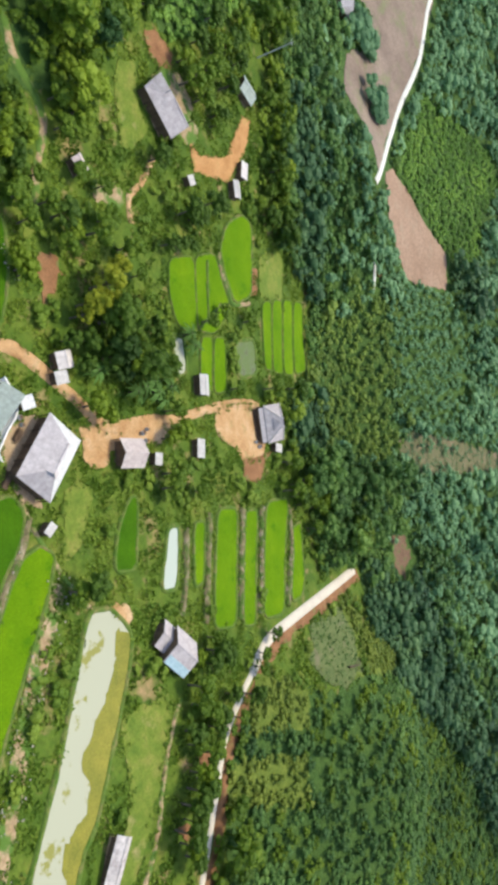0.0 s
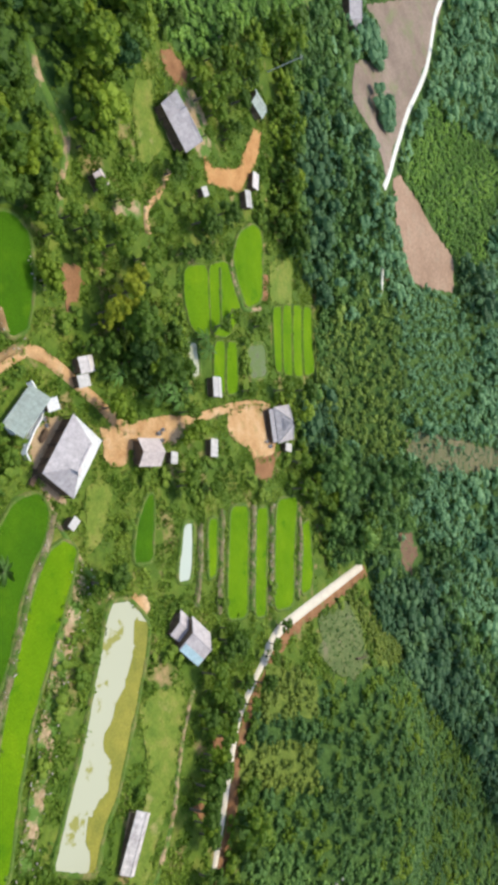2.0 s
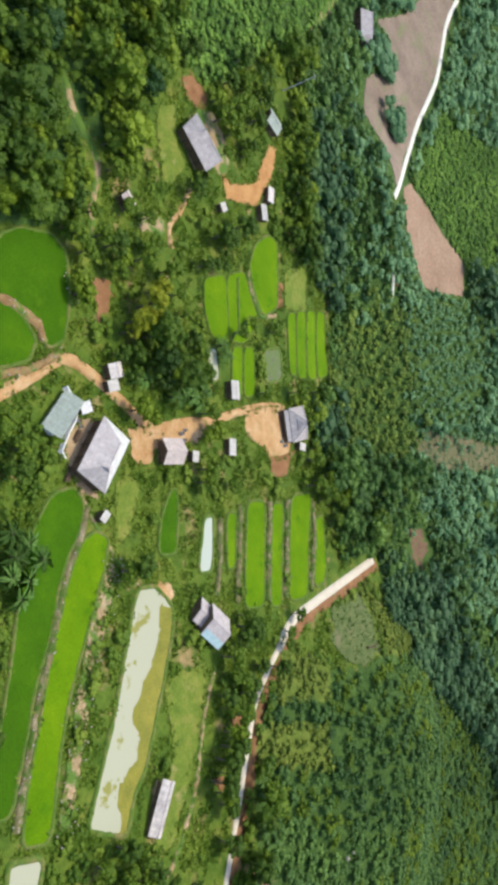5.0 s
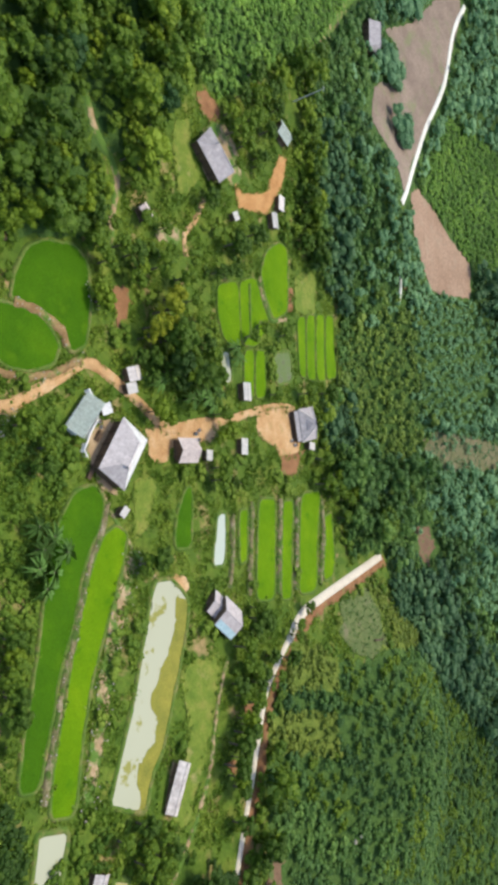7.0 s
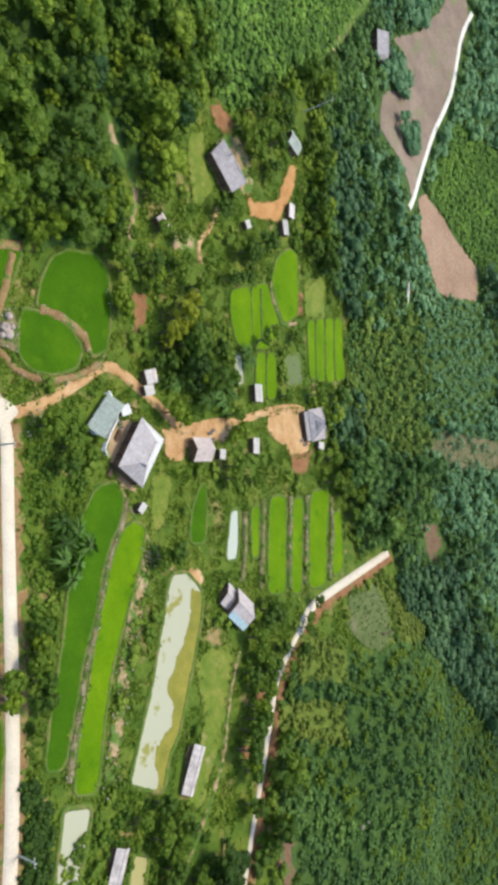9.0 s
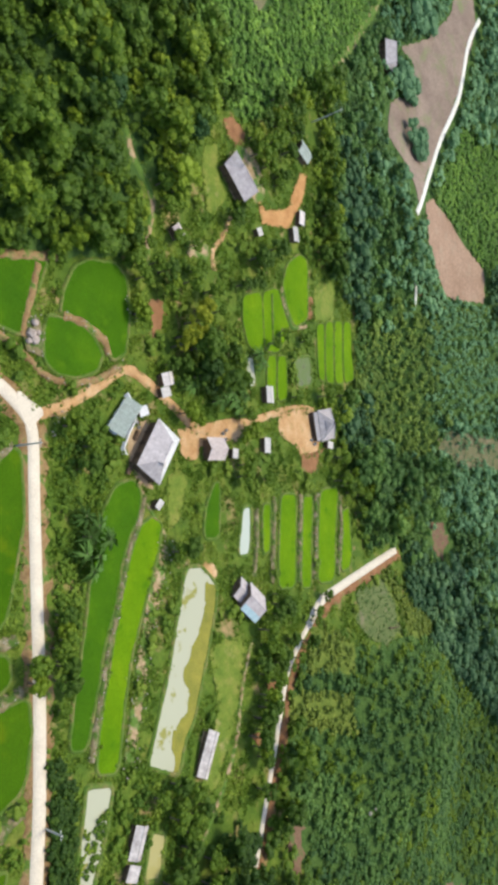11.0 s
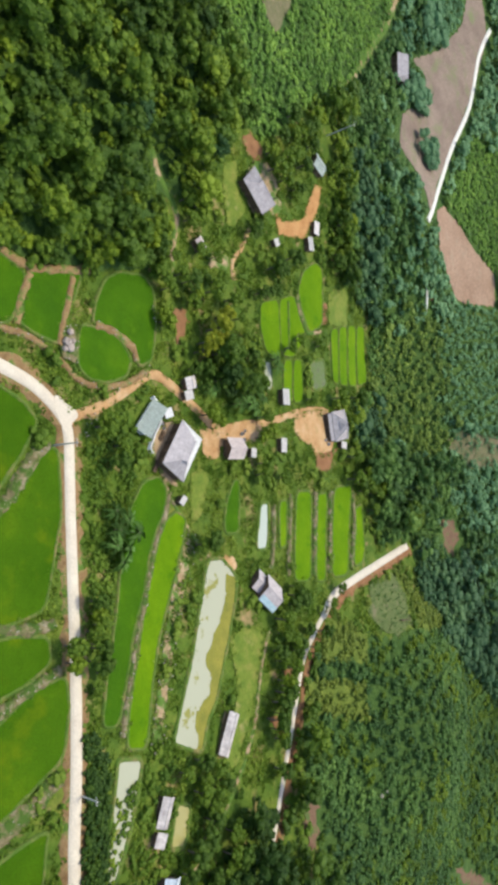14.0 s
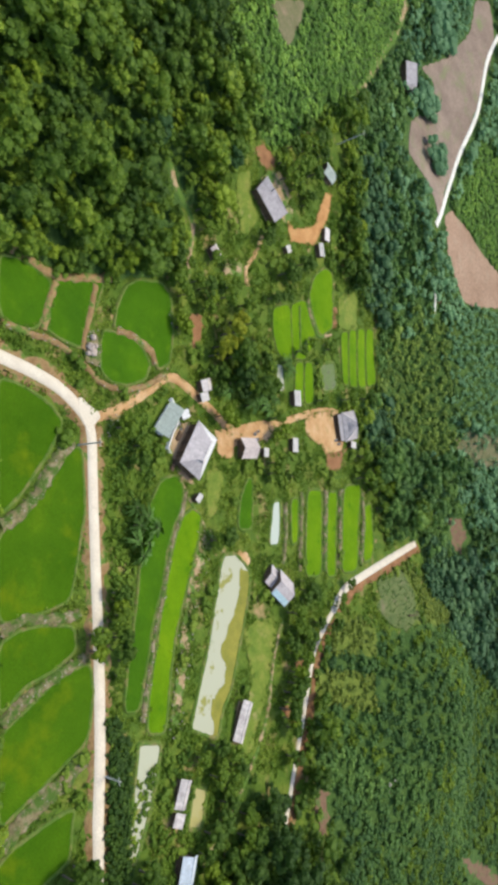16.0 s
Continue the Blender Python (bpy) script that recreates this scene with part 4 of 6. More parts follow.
def pond(outline, mat, label, seed, algae=None):
    ob = thing("pond", label, "pond", "ponds")
    part("water", drape(outline, 0.2, 3.0, 0.25, 0.5, seed), mat, ob)
    part("bank", ribbon(outline, 0.8, 0.3, 0.45, True, 0.1, 0.4, seed), M_BUND, ob, "weedy earth bank")
    if algae:
        part("algae", drape(algae, 0.215, 2.0, 0.5, 0.2, seed + 1), M_ALGAE, ob, "olive green algae mat")
    return ob


pond(W1, M_WATER_PALE, "narrow pale pond beside rice strips, sky reflection in its colour", 60)
pond(W2, M_WATER, "long fish pond with olive algae, sky reflection in its colour", 61, ALGAE)
pond(W3, M_WATER, "narrow pond overgrown with bushes, sky reflection in its colour", 62)
pond(W4, M_WATER_BROWN, "small brown pond beside a shed", 63)
pond(W5, M_WATER, "tiny grey pond among trees", 64)
pond(MURK, M_WATER_MURK, "murky flooded plot between rice fields", 65)

# ---- buildings ----


def building(name, label, category, x, y, yaw, L, W, eave, ridge, style, roof, wall=M_WALL, lean=0.5, group="", door=True, sink=0.0, hipped=0.2, roof_sunlit=None, roof_hip=None, gablet=0.0, caps=None):
    """A simple village building: floor, walls with door and windows, posts and a sheet roof.
    style: gable, hip (one hipped end), hips (both), shed (single slope)."""
    z = min(gz(x + a, y + b) for a in (-2, 2) for b in (-2, 2)) - sink
    ob = thing(name, label, category, group, x, y, z, yaw)
    hl, hw = L / 2, W / 2
    il, iw = hl - lean, hw - lean
    part("floor", one_box(-il, il, -iw, iw, -0.4, 0.25, bev=0.03), M_PATIO, ob)
    top = eave - 0.12
    t = 0.12
    part("wall", one_box(-il, il, -iw, -iw + t, 0.25, top), wall, ob)
    part("wall", one_box(-il, il, iw - t, iw, 0.25, top), wall, ob)
    part("wall", one_box(-il, -il + t, -iw + t, iw - t, 0.25, top), wall, ob)
    part("wall", one_box(il - t, il, -iw + t, iw - t, 0.25, top), wall, ob)
    if door and L > 4:
        d = part("door", one_box(-0.45, 0.45, -iw - 0.04, -iw - 0.003, 0.27, min(2.2, top - 0.1), bev=0.01), M_POST, ob, "dark wooden door")
        part("handle", one_box(0.32, 0.36, -iw - 0.08, -iw - 0.04, 1.15, 1.3), M_POLE, d)
        for sx in (-1, 1):
            w = part("window", one_box(sx * il * 0.6 - 0.45, sx * il * 0.6 + 0.45, -iw - 0.03, -iw - 0.003, 1.1, min(1.95, top - 0.1), bev=0.01), M_POST, ob, "shuttered window")
            part("sill", one_box(sx * il * 0.6 - 0.52, sx * il * 0.6 + 0.52, -iw - 0.09, -iw - 0.003, 1.03, 1.09), M_WALL, w)
    n = max(2, int(L / 2.6))
    for k in range(n + 1):
        px = -hl + 0.25 + (L - 0.5) * k / n
        for sy in (-1, 1):
            part("post", one_box(px - 0.08, px + 0.08, sy * (hw - 0.25) - 0.08, sy * (hw - 0.25) + 0.08, -0.4, eave - 0.05, bev=0.015), M_POST, ob)
    th = 0.1
    if style == "shed":
        part("roof", slab([(-hl, -hw, eave), (hl, -hw, eave), (hl, hw, ridge), (-hl, hw, ridge)], th), roof, ob)
        return ob
    a = -hl + (hipped * L if style == "hips" else 0.0)
    b = hl - (hipped * L if style in ("hip", "hips") else 0.0)
    drop = 0.06
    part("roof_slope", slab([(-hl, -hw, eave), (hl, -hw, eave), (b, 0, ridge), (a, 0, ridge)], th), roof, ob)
    # far slope and hip can take other sheets, painting sun and shade
    part("roof_slope", slab([(hl, hw, eave), (-hl, hw, eave), (a, 0, ridge), (b, 0, ridge)], th), roof_sunlit or roof, ob)
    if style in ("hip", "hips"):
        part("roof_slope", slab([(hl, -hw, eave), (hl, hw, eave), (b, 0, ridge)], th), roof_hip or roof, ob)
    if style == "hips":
        part("roof_slope", slab([(-hl, hw, eave), (-hl, -hw, eave), (a, 0, ridge)], th), roof_sunlit or roof, ob)
    for end in ([-1, 1] if style == "gable" else [-1] if style == "hip" else []):
        bm = bmesh.new()
        f = 1 - lean / hw
        e0 = end * il
        vs = [bm.verts.new(p) for p in ((e0, -iw, top), (e0, iw, top), (e0, 0, top + (ridge - eave) * f - drop))]
        vs2 = [bm.verts.new((v.co.x - end * t, v.co.y, v.co.z)) for v in vs]
        bm.faces.new(vs)
        bm.faces.new(vs2[::-1])
        for k in range(3):
            bm.faces.new((vs[k], vs2[k], vs2[(k + 1) % 3], vs[(k + 1) % 3]))
        bmesh.ops.recalc_face_normals(bm, faces=bm.faces)
        part("gable_wall", bm, wall, ob)
    if gablet and style in ("hip", "hips"):
        for end, apex in ([(1, b)]):
            run, fall = gablet, (ridge - eave) / hw
            out = apex + end * 0.62 * run * fall / max((ridge - eave) / max(abs(end * hl - apex), 0.1), 0.1)
            for sy in (-1, 1):
                pts = [(apex - end * 0.3, 0, ridge + 0.07), (out, 0, ridge + 0.07), (out, sy * run, ridge + 0.07 - run * fall), (apex - end * 0.3, sy * run, ridge + 0.07 - run * fall)]
                part("gablet_roof", slab(pts, 0.08), roof, ob)
            # a dark timber panel stands in for the gablet's shaded opening
            bm = bmesh.new()
            e1 = out - end * 0.25
            vs = [bm.verts.new(p) for p in ((e1, -run * 0.9, ridge - run * fall * 0.95), (e1, run * 0.9, ridge - run * fall * 0.95), (e1, 0, ridge - 0.04))]
            vs2 = [bm.verts.new((v.co.x - end * 0.1, v.co.y, v.co.z)) for v in vs]
            bm.faces.new(vs)
            bm.faces.new(vs2[::-1])
            for k in range(3):
                bm.faces.new((vs[k], vs2[k], vs2[(k + 1) % 3], vs[(k + 1) % 3]))
            bmesh.ops.recalc_face_normals(bm, faces=bm.faces)
            part("gablet_wall", bm, M_POST, ob, "dark panel in place of the gablet opening")
    if caps:
        for ex, apex in ((hl, b), (-hl, a)):
            for sy in (-1, 1):
                p, q = Vector((ex, sy * hw, eave + 0.03)), Vector((apex, 0, ridge + 0.03))
                bm = bmesh.new()
                bmesh.ops.create_cone(bm, cap_ends=True, segments=8, radius1=0.17, radius2=0.17, depth=(q - p).length, matrix=Matrix.Translation((p + q) / 2) @ (q - p).to_track_quat("Z", "Y").to_matrix().to_4x4())
                part("hip_cap", bm, caps, ob, "pale hip capping")
    part("ridge_cap", box(bmesh.new(), a - 0.05, b + 0.05, -0.16, 0.16, ridge - 0.05, ridge + 0.05, bev=0.03), roof, ob)
    return ob



SITES = []


def place(*a, **k):
    x, y, L, W = a[3], a[4], a[6], a[7]
    SITES.append((x, y, 0.42 * max(L, W)))
    return building(*a, **k)


# white far slope and duller hip put sun and shade into the sheets
place("house", "large farmhouse with a grey half-hipped sheet roof", "house", 1.8, 125.5, -36, 12.4, 7.9, 3.1, 6.1, "hips", M_ROOF_LILAC, hipped=0.3, roof_sunlit=M_ROOF_WHITE, roof_hip=M_ROOF_MID, gablet=1.6)
place("house_annex", "low annex with a pale green sheet roof", "annex", -5.7, 116.8, -41, 9.0, 3.6, 1.4, 3.2, "shed", M_ROOF_GREEN, M_WHITE, door=False)
place("porch_roof", "small white sheet canopy beside the house", "canopy", -7.0, 122.1, 18, 2.2, 2.4, 2.3, 2.6, "shed", M_ROOF_WHITE, lean=0.3, door=False)
place("shed", "small grey-roofed shed beside the track", "shed", -14.6, 130.2, 14, 3.0, 3.6, 2.1, 2.7, "gable", M_ROOF, lean=0.3, group="sheds", door=False)
place("shed", "small white-roofed shed beside the track", "shed", -11.6, 129.6, 14, 2.3, 2.6, 1.9, 2.2, "shed", M_ROOF_CREAM, lean=0.3, group="sheds", door=False)
place("privy", "tiny white-roofed outhouse at the field corner", "outhouse", 13.3, 125.5, 51, 1.6, 2.2, 1.9, 2.2, "shed", M_ROOF_CREAM, lean=0.2, door=False)
place("hut", "hut with a pinkish grey gable roof", "hut", 1.3, 145.8, 89, 6.4, 5.6, 2.0, 3.4, "gable", M_ROOF_PINK, group="huts")
place("shed", "tiny cream-roofed shed behind the hut", "shed", 2.5, 153.3, -8, 2.5, 1.8, 1.8, 2.1, "shed", M_ROOF_CREAM, lean=0.25, group="sheds", door=False)
place("shed", "narrow white-roofed shed among bushes", "shed", 0.5, 167.6, -6, 4.1, 2.1, 1.8, 2.2, "shed", M_ROOF_CREAM, lean=0.3, group="sheds", door=False)
place("shed", "white-roofed shed beside the rice strips", "shed", -13.3, 170.2, -1, 4.6, 3.2, 2.1, 2.5, "gable", M_ROOF_CREAM, lean=0.3, group="sheds", door=False)
# lighter far slope and hips carry the sunlight in their sheet colour
place("pavilion", "weathered pavilion with a dark grey hipped roof", "pavilion", -5.6, 198.0, 8, 9.4, 7.8, 2.4, 5.2, "hips", M_ROOF_DARK, hipped=0.42, roof_sunlit=M_ROOF_MID, roof_hip=M_ROOF_MID, caps=M_ROOF)
pav = [o for o in scene.objects if o.name == "pavilion"][0]
part("skirt_roof", slab([(-4.3, -5.2, 1.75), (4.3, -5.2, 1.75), (4.3, -3.7, 2.3), (-4.3, -3.7, 2.3)], 0.08), M_ROOF_DARK, pav, "low skirt roof over the veranda")
# flat dark sheet on the slope paints the gablet's shaded opening
part("gablet", slab([(-1.7, -2.35, 3.75), (1.7, -2.35, 3.75), (0, -0.7, 4.95)], 0.05), M_ROOF_OPENING, pav, "dark panel in place of the gablet opening")
part("deck", one_box(-4.2, 4.2, -5.6, -3.2, 0.2, 0.45, bev=0.02), M_WALL, pav, "dark plank veranda deck")
for k in range(6):
    part("rail_post", one_box(-4.1 + 1.62 * k, -4.0 + 1.62 * k, -5.55, -5.45, 0.45, 1.4), M_POST, pav)
part("rail", one_box(-4.2, 4.2, -5.57, -5.43, 1.36, 1.46, bev=0.01), M_POST, pav)
place("shed", "little white box shed beside the pavilion", "shed", 0.6, 200.4, -10, 2.2, 2.6, 1.8, 2.1, "shed", M_ROOF_CREAM, lean=0.25, group="sheds", door=False)
# darker hip sheet stands in for the shade on that end
place("house", "farmhouse with a grey hipped sheet roof above the forest edge", "house", -68.3, 157.0, 225, 10.6, 7.6, 2.7, 5.3, "hip", M_ROOF_MID, hipped=0.42, roof_hip=M_ROOF_DARK, gablet=1.8)
place("shed", "greenish grey sheet-roofed shed under a tree", "shed", -86.2, 190.1, 62, 5.4, 5.0, 2.0, 2.8, "gable", M_ROOF_GREEN, lean=0.35, group="sheds", door=False)
place("shed", "narrow grey shed beside the drive", "shed", -65.9, 187.7, -10, 4.4, 2.2, 1.9, 2.2, "shed", M_ROOF, lean=0.3, group="sheds", door=False)
place("shed", "white-roofed shed at the field edge", "shed", -60.2, 184.3, 5, 4.2, 2.6, 2.0, 2.4, "gable", M_ROOF_CREAM, lean=0.3, group="sheds", door=False)
place("shed", "tiny white shed below the farmhouse", "shed", -56.6, 166.4, 26, 2.2, 1.8, 1.8, 2.1, "shed", M_ROOF_CREAM, lean=0.25, group="sheds", door=False)
place("shed", "small pinkish-roofed field shed among trees", "shed", -48.9, 134.2, 40, 3.1, 2.8, 2.0, 2.6, "gable", M_ROOF_PINK, lean=0.3, group="sheds", door=False)
place("hut", "hut with an old grey lean-to roof", "hut", 36.2, 149.2, 50, 5.6, 5.4, 1.7, 2.7, "gable", M_ROOF_MID, group="huts")
hut_b = place("hut", "hut with a grey gable roof patched in blue", "hut", 39.0, 151.4, 50, 7.2, 7.2, 2.3, 4.1, "gable", M_ROOF_MID, group="huts")
part("tarp", slab([(-3.4, -3.66, 2.36), (3.4, -3.66, 2.36), (3.4, -2.1, 3.2), (-3.4, -2.1, 3.2)], 0.03), M_TARP, hut_b, "pale blue tarpaulin along the eave")
place("barn", "long low barn with a pale grey roof", "barn", 66.3, 128.5, -30, 9.4, 3.7, 1.7, 2.5, "gable", M_ROOF_WORN)
place("shed", "weathered pale shed beside the brown pond", "shed", 74.3, 106.7, -25, 5.8, 3.3, 1.5, 2.2, "gable", M_ROOF_WORN, lean=0.35, group="sheds", door=False)
place("shed", "pale sheet-roofed shed beside the brown pond", "shed", 78.4, 104.2, -28, 2.8, 2.5, 1.8, 2.2, "shed", M_ROOF_WORN, lean=0.3, group="sheds", door=False)
place("hut", "hut with a pale blue gable roof", "hut", 88.2, 104.4, -20, 6.0, 4.4, 2.3, 3.5, "gable", M_ROOF_BLUE, group="huts")
place("house", "far farmhouse with a pale grey roof", "house", -144.0, 254.0, -8, 10.5, 8.0, 2.8, 5.4, "hip", M_ROOF_MID)


def low_wall(line, height, label):
    ob = thing("garden_wall", label, "wall")
    part("coping", ribbon(line, 0.24, height, 0.12, step=0.8, ease=False), M_WHITE, ob)
    part("body", ribbon(line, 0.14, height - 0.1, height, step=0.8, ease=False), M_WHITE, ob)


low_wall([(-6.2, 121.4), (-4.6, 120.9), (-2.7, 119.4), (0.8, 117.4), (2.5, 118.2)], 0.9, "low whitewashed wall round the house yard")
low_wall([(-10.9, 118.9), (-8.6, 120.6), (-7.8, 119.6)], 1.0, "short whitewashed wall beside the annex")


def firewood_stack(x, y, yaw, length, label):
    """Split logs stacked in rows between two stakes."""
    ob = thing("firewood_stack", label, "firewood", "firewood stacks", x, y, gz(x, y), yaw)
    r = random.Random(int(x * 10))
    for row in range(4):
        for k in range(int(length / 0.22)):
            bm = bmesh.new()
            rad = r.uniform(0.08, 0.12)
            m = Matrix.Translation((k * 0.22 - length / 2 + (row % 2) * 0.1, r.uniform(-0.06, 0.06), 0.1 + row * 0.19)) @ Matrix.Rotation(radians(90), 4, "X")
            bmesh.ops.create_cone(bm, cap_ends=True, segments=6, radius1=rad, radius2=rad * 0.9, depth=0.9, matrix=m)
            part("log", bm, M_WALL, ob)
    for sx in (-1, 1):
        part("stake", one_box(sx * (length / 2 + 0.12) - 0.04, sx * (length / 2 + 0.12) + 0.04, -0.04, 0.04, -0.2, 1.0), M_POST, ob)


firewood_stack(5.2, 118.9, -32, 3.0, "stack of split firewood beside the house")
firewood_stack(-1.8, 121.4, -32, 2.4, "stack of split firewood beside the house")


def water_jar(x, y, scale, label):
    """A round-bellied jar with a lid."""
    ob = thing("water_jar", label, "jar", "water jars", x, y, gz(x, y) + 0.1)
    bm = bmesh.new()
    prof = [(0.28, 0.0), (0.46, 0.25), (0.52, 0.5), (0.44, 0.78), (0.3, 0.92), (0.33, 1.0)]
    rings = [[bm.verts.new((scale * a * math.cos(q * math.pi / 6), scale * a * math.sin(q * math.pi / 6), scale * z)) for q in range(12)] for a, z in prof]
    for p, q in zip(rings, rings[1:]):
        for c in range(12):
            bm.faces.new((p[c], p[(c + 1) % 12], q[(c + 1) % 12], q[c]))
    bm.faces.new(rings[0][::-1])
    part("belly", bm, M_POLE, ob)
    bm = bmesh.new()
    bmesh.ops.create_cone(bm, cap_ends=True, segments=12, radius1=0.38 * scale, radius2=0.3 * scale, depth=0.08 * scale, matrix=Matrix.Translation((0, 0, 1.05 * scale)))
    part("lid", bm, M_WALL, ob, "brown wooden lid")


for px, py, sc in ((-2.6, 150.6, 1.0), (-1.2, 151.4, 0.9), (-3.4, 152.0, 0.8), (-1.0, 192.0, 0.9), (0.2, 193.4, 1.0), (-4.8, 121.9, 0.9), (-3.6, 122.4, 0.8)):
    water_jar(px, py, sc, "grey cement water jar standing in the yard")


def log_on_ground(x, y, yaw, length, label):
    ob = thing("fallen_trunk", label, "trunk", "", x, y, gz(x, y) + 0.35, yaw)
    bm = bmesh.new()
    bmesh.ops.create_cone(bm, cap_ends=True, segments=8, radius1=0.32, radius2=0.14, depth=length, matrix=Matrix.Rotation(radians(90), 4, "Y"))
    part("bole", bm, M_POST, ob)
    for k, (px, a) in enumerate(((0.5, 50), (1.6, -60), (2.2, 40))):
        bm = bmesh.new()
        bmesh.ops.create_cone(bm, cap_ends=True, segments=6, radius1=0.1, radius2=0.04, depth=1.8, matrix=Matrix.Translation((px, 0, 0.1)) @ Matrix.Rotation(radians(a), 4, "Z") @ Matrix.Rotation(radians(80), 4, "Y") @ Matrix.Translation((0, 0, 0.8)))
        part("branch", bm, M_POST, ob)


log_on_ground(57.5, 212.5, 80, 6.0, "dark fallen trunk on the knoll clearing")

def boulder(x, y, size, seed, label="pale bare rock showing through the brush", rise=1.2, group="knoll rocks", mat=None):
    """A rough rounded rock half sunk in the brush."""
    ob = thing("boulder", label, "rock", group, x, y, gz(x, y) + rise)
    r = random.Random(seed)
    bm = bmesh.new()
    bmesh.ops.create_icosphere(bm, subdivisions=2, radius=size)
    for v in bm.verts:
        v.co *= r.uniform(0.82, 1.12)
        v.co.z = max(v.co.z * 0.8, -size * 0.6)
    part("rock", bm, mat or M_STONE, ob)


for k, (px, py, size) in enumerate(((99.7, 182.8, 0.6), (101.5, 182.2, 0.45), (99.1, 184.8, 0.4))):
    boulder(px, py, size, 700 + k)
for k, (px, py, size) in enumerate(((-22.4, 95.4, 0.75), (-20.3, 94.6, 1.05), (-19.2, 95.3, 0.95), (-18.9, 94.0, 0.6), (-20.6, 96.2, 0.55))):
    boulder(px, py, size, 720 + k, "mauve-grey boulder on the stony mound", 0.6 + 0.35 * size, "mound boulders", M_ROCK)

# stones along the banks
stones = []
sr = np.random.default_rng(21)
for line in (BANK_A, BANK_B, BANK_C, BANK_D, RIM_B, RIM_E, RIM_F, EARTH_STRIP, MOUND, STRIP_C, WALL_A, WALL_A, STONE_ROW, STONE_ROW, STONE_ROW):
    pts = smooth_line(line, 0.5)
    for p in pts:
        if sr.uniform() < 0.4:
            q = p + sr.normal(0, 0.45, 2)
            s = sr.uniform(0.05, 0.15)
            c = np.array([q[0], q[1], gz(*q) + 0.62])
            cube = (np.array([[-1, -1, -1], [1, -1, -1], [1, 1, -1], [-1, 1, -1], [-1, -1, 1], [1, -1, 1], [1, 1, 1], [-1, 1, 1]]) * s + sr.normal(0, 0.03, (8, 3))) * np.array([1, 1, 0.7]) + c
            stones.append(np.stack([cube[list(f)] for f in ((3, 2, 1, 0), (4, 5, 6, 7), (0, 1, 5, 4), (1, 2, 6, 5), (2, 3, 7, 6), (3, 0, 4, 7))]).reshape(-1, 3))
tagged(new("bank_stones", quads_mesh("bank_stones", np.concatenate(stones), M_STONE)), "pale stones strewn along the field banks", "stones", kind="stuff")

# utility poles


def utility_pole(x, y, height, label):
    ob = thing("utility_pole", label, "utility pole", "utility poles", x, y, gz(x, y))
    bm = bmesh.new()
    bmesh.ops.create_cone(bm, cap_ends=True, segments=10, radius1=0.2, radius2=0.13, depth=height + 0.5, matrix=Matrix.Translation((0, 0, height / 2 - 0.25)))
    part("shaft", bm, M_POLE, ob)
    part("crossarm", one_box(-0.8, 0.8, -0.05, 0.05, height - 0.5, height - 0.38, bev=0.01), M_POLE, ob)
    for k in (-0.7, 0, 0.7):
        part("insulator", one_box(k - 0.05, k + 0.05, -0.05, 0.05, height - 0.38, height - 0.2, bev=0.02), M_WHITE, ob)


utility_pole(0.3, 90.8, 7.8, "grey cement power pole beside the road fork")
utility_pole(64.4, 88.6, 4.6, "grey cement power pole beside the road")
SITES.append((-99.0, 198.4, 3.5))
utility_pole(-99.0, 198.4, 10.5, "grey cement power pole among the trees")

# ---- plants ----
rng = np.random.default_rng(7)


def dome(n):
    """The upper half of a ball with a short skirt, as quads with unit radius."""
    k = np.linspace(-1, 1, n + 1)
    out = []
    for ax in range(3):
        for sg in ((1,) if ax == 2 else (-1, 1)):
            for i in range(n):
                for j in range(n):
                    q = []
                    for u, v in ((i, j), (i + 1, j), (i + 1, j + 1), (i, j + 1)):
                        p = np.zeros(3)
                        p[ax], p[(ax + 1) % 3], p[(ax + 2) % 3] = sg, k[u] * sg, k[v]
                        q.append(p / np.linalg.norm(p))
                    q = np.array(q)
                    if q[:, 2].mean() > -0.3:
                        q[:, 2] = np.where(q[:, 2] < -0.01, q[:, 2] * 0.6, q[:, 2])
                        out.append(q)
    return np.array(out)


DOMES = {n: dome(n) for n in (2, 3, 4)}


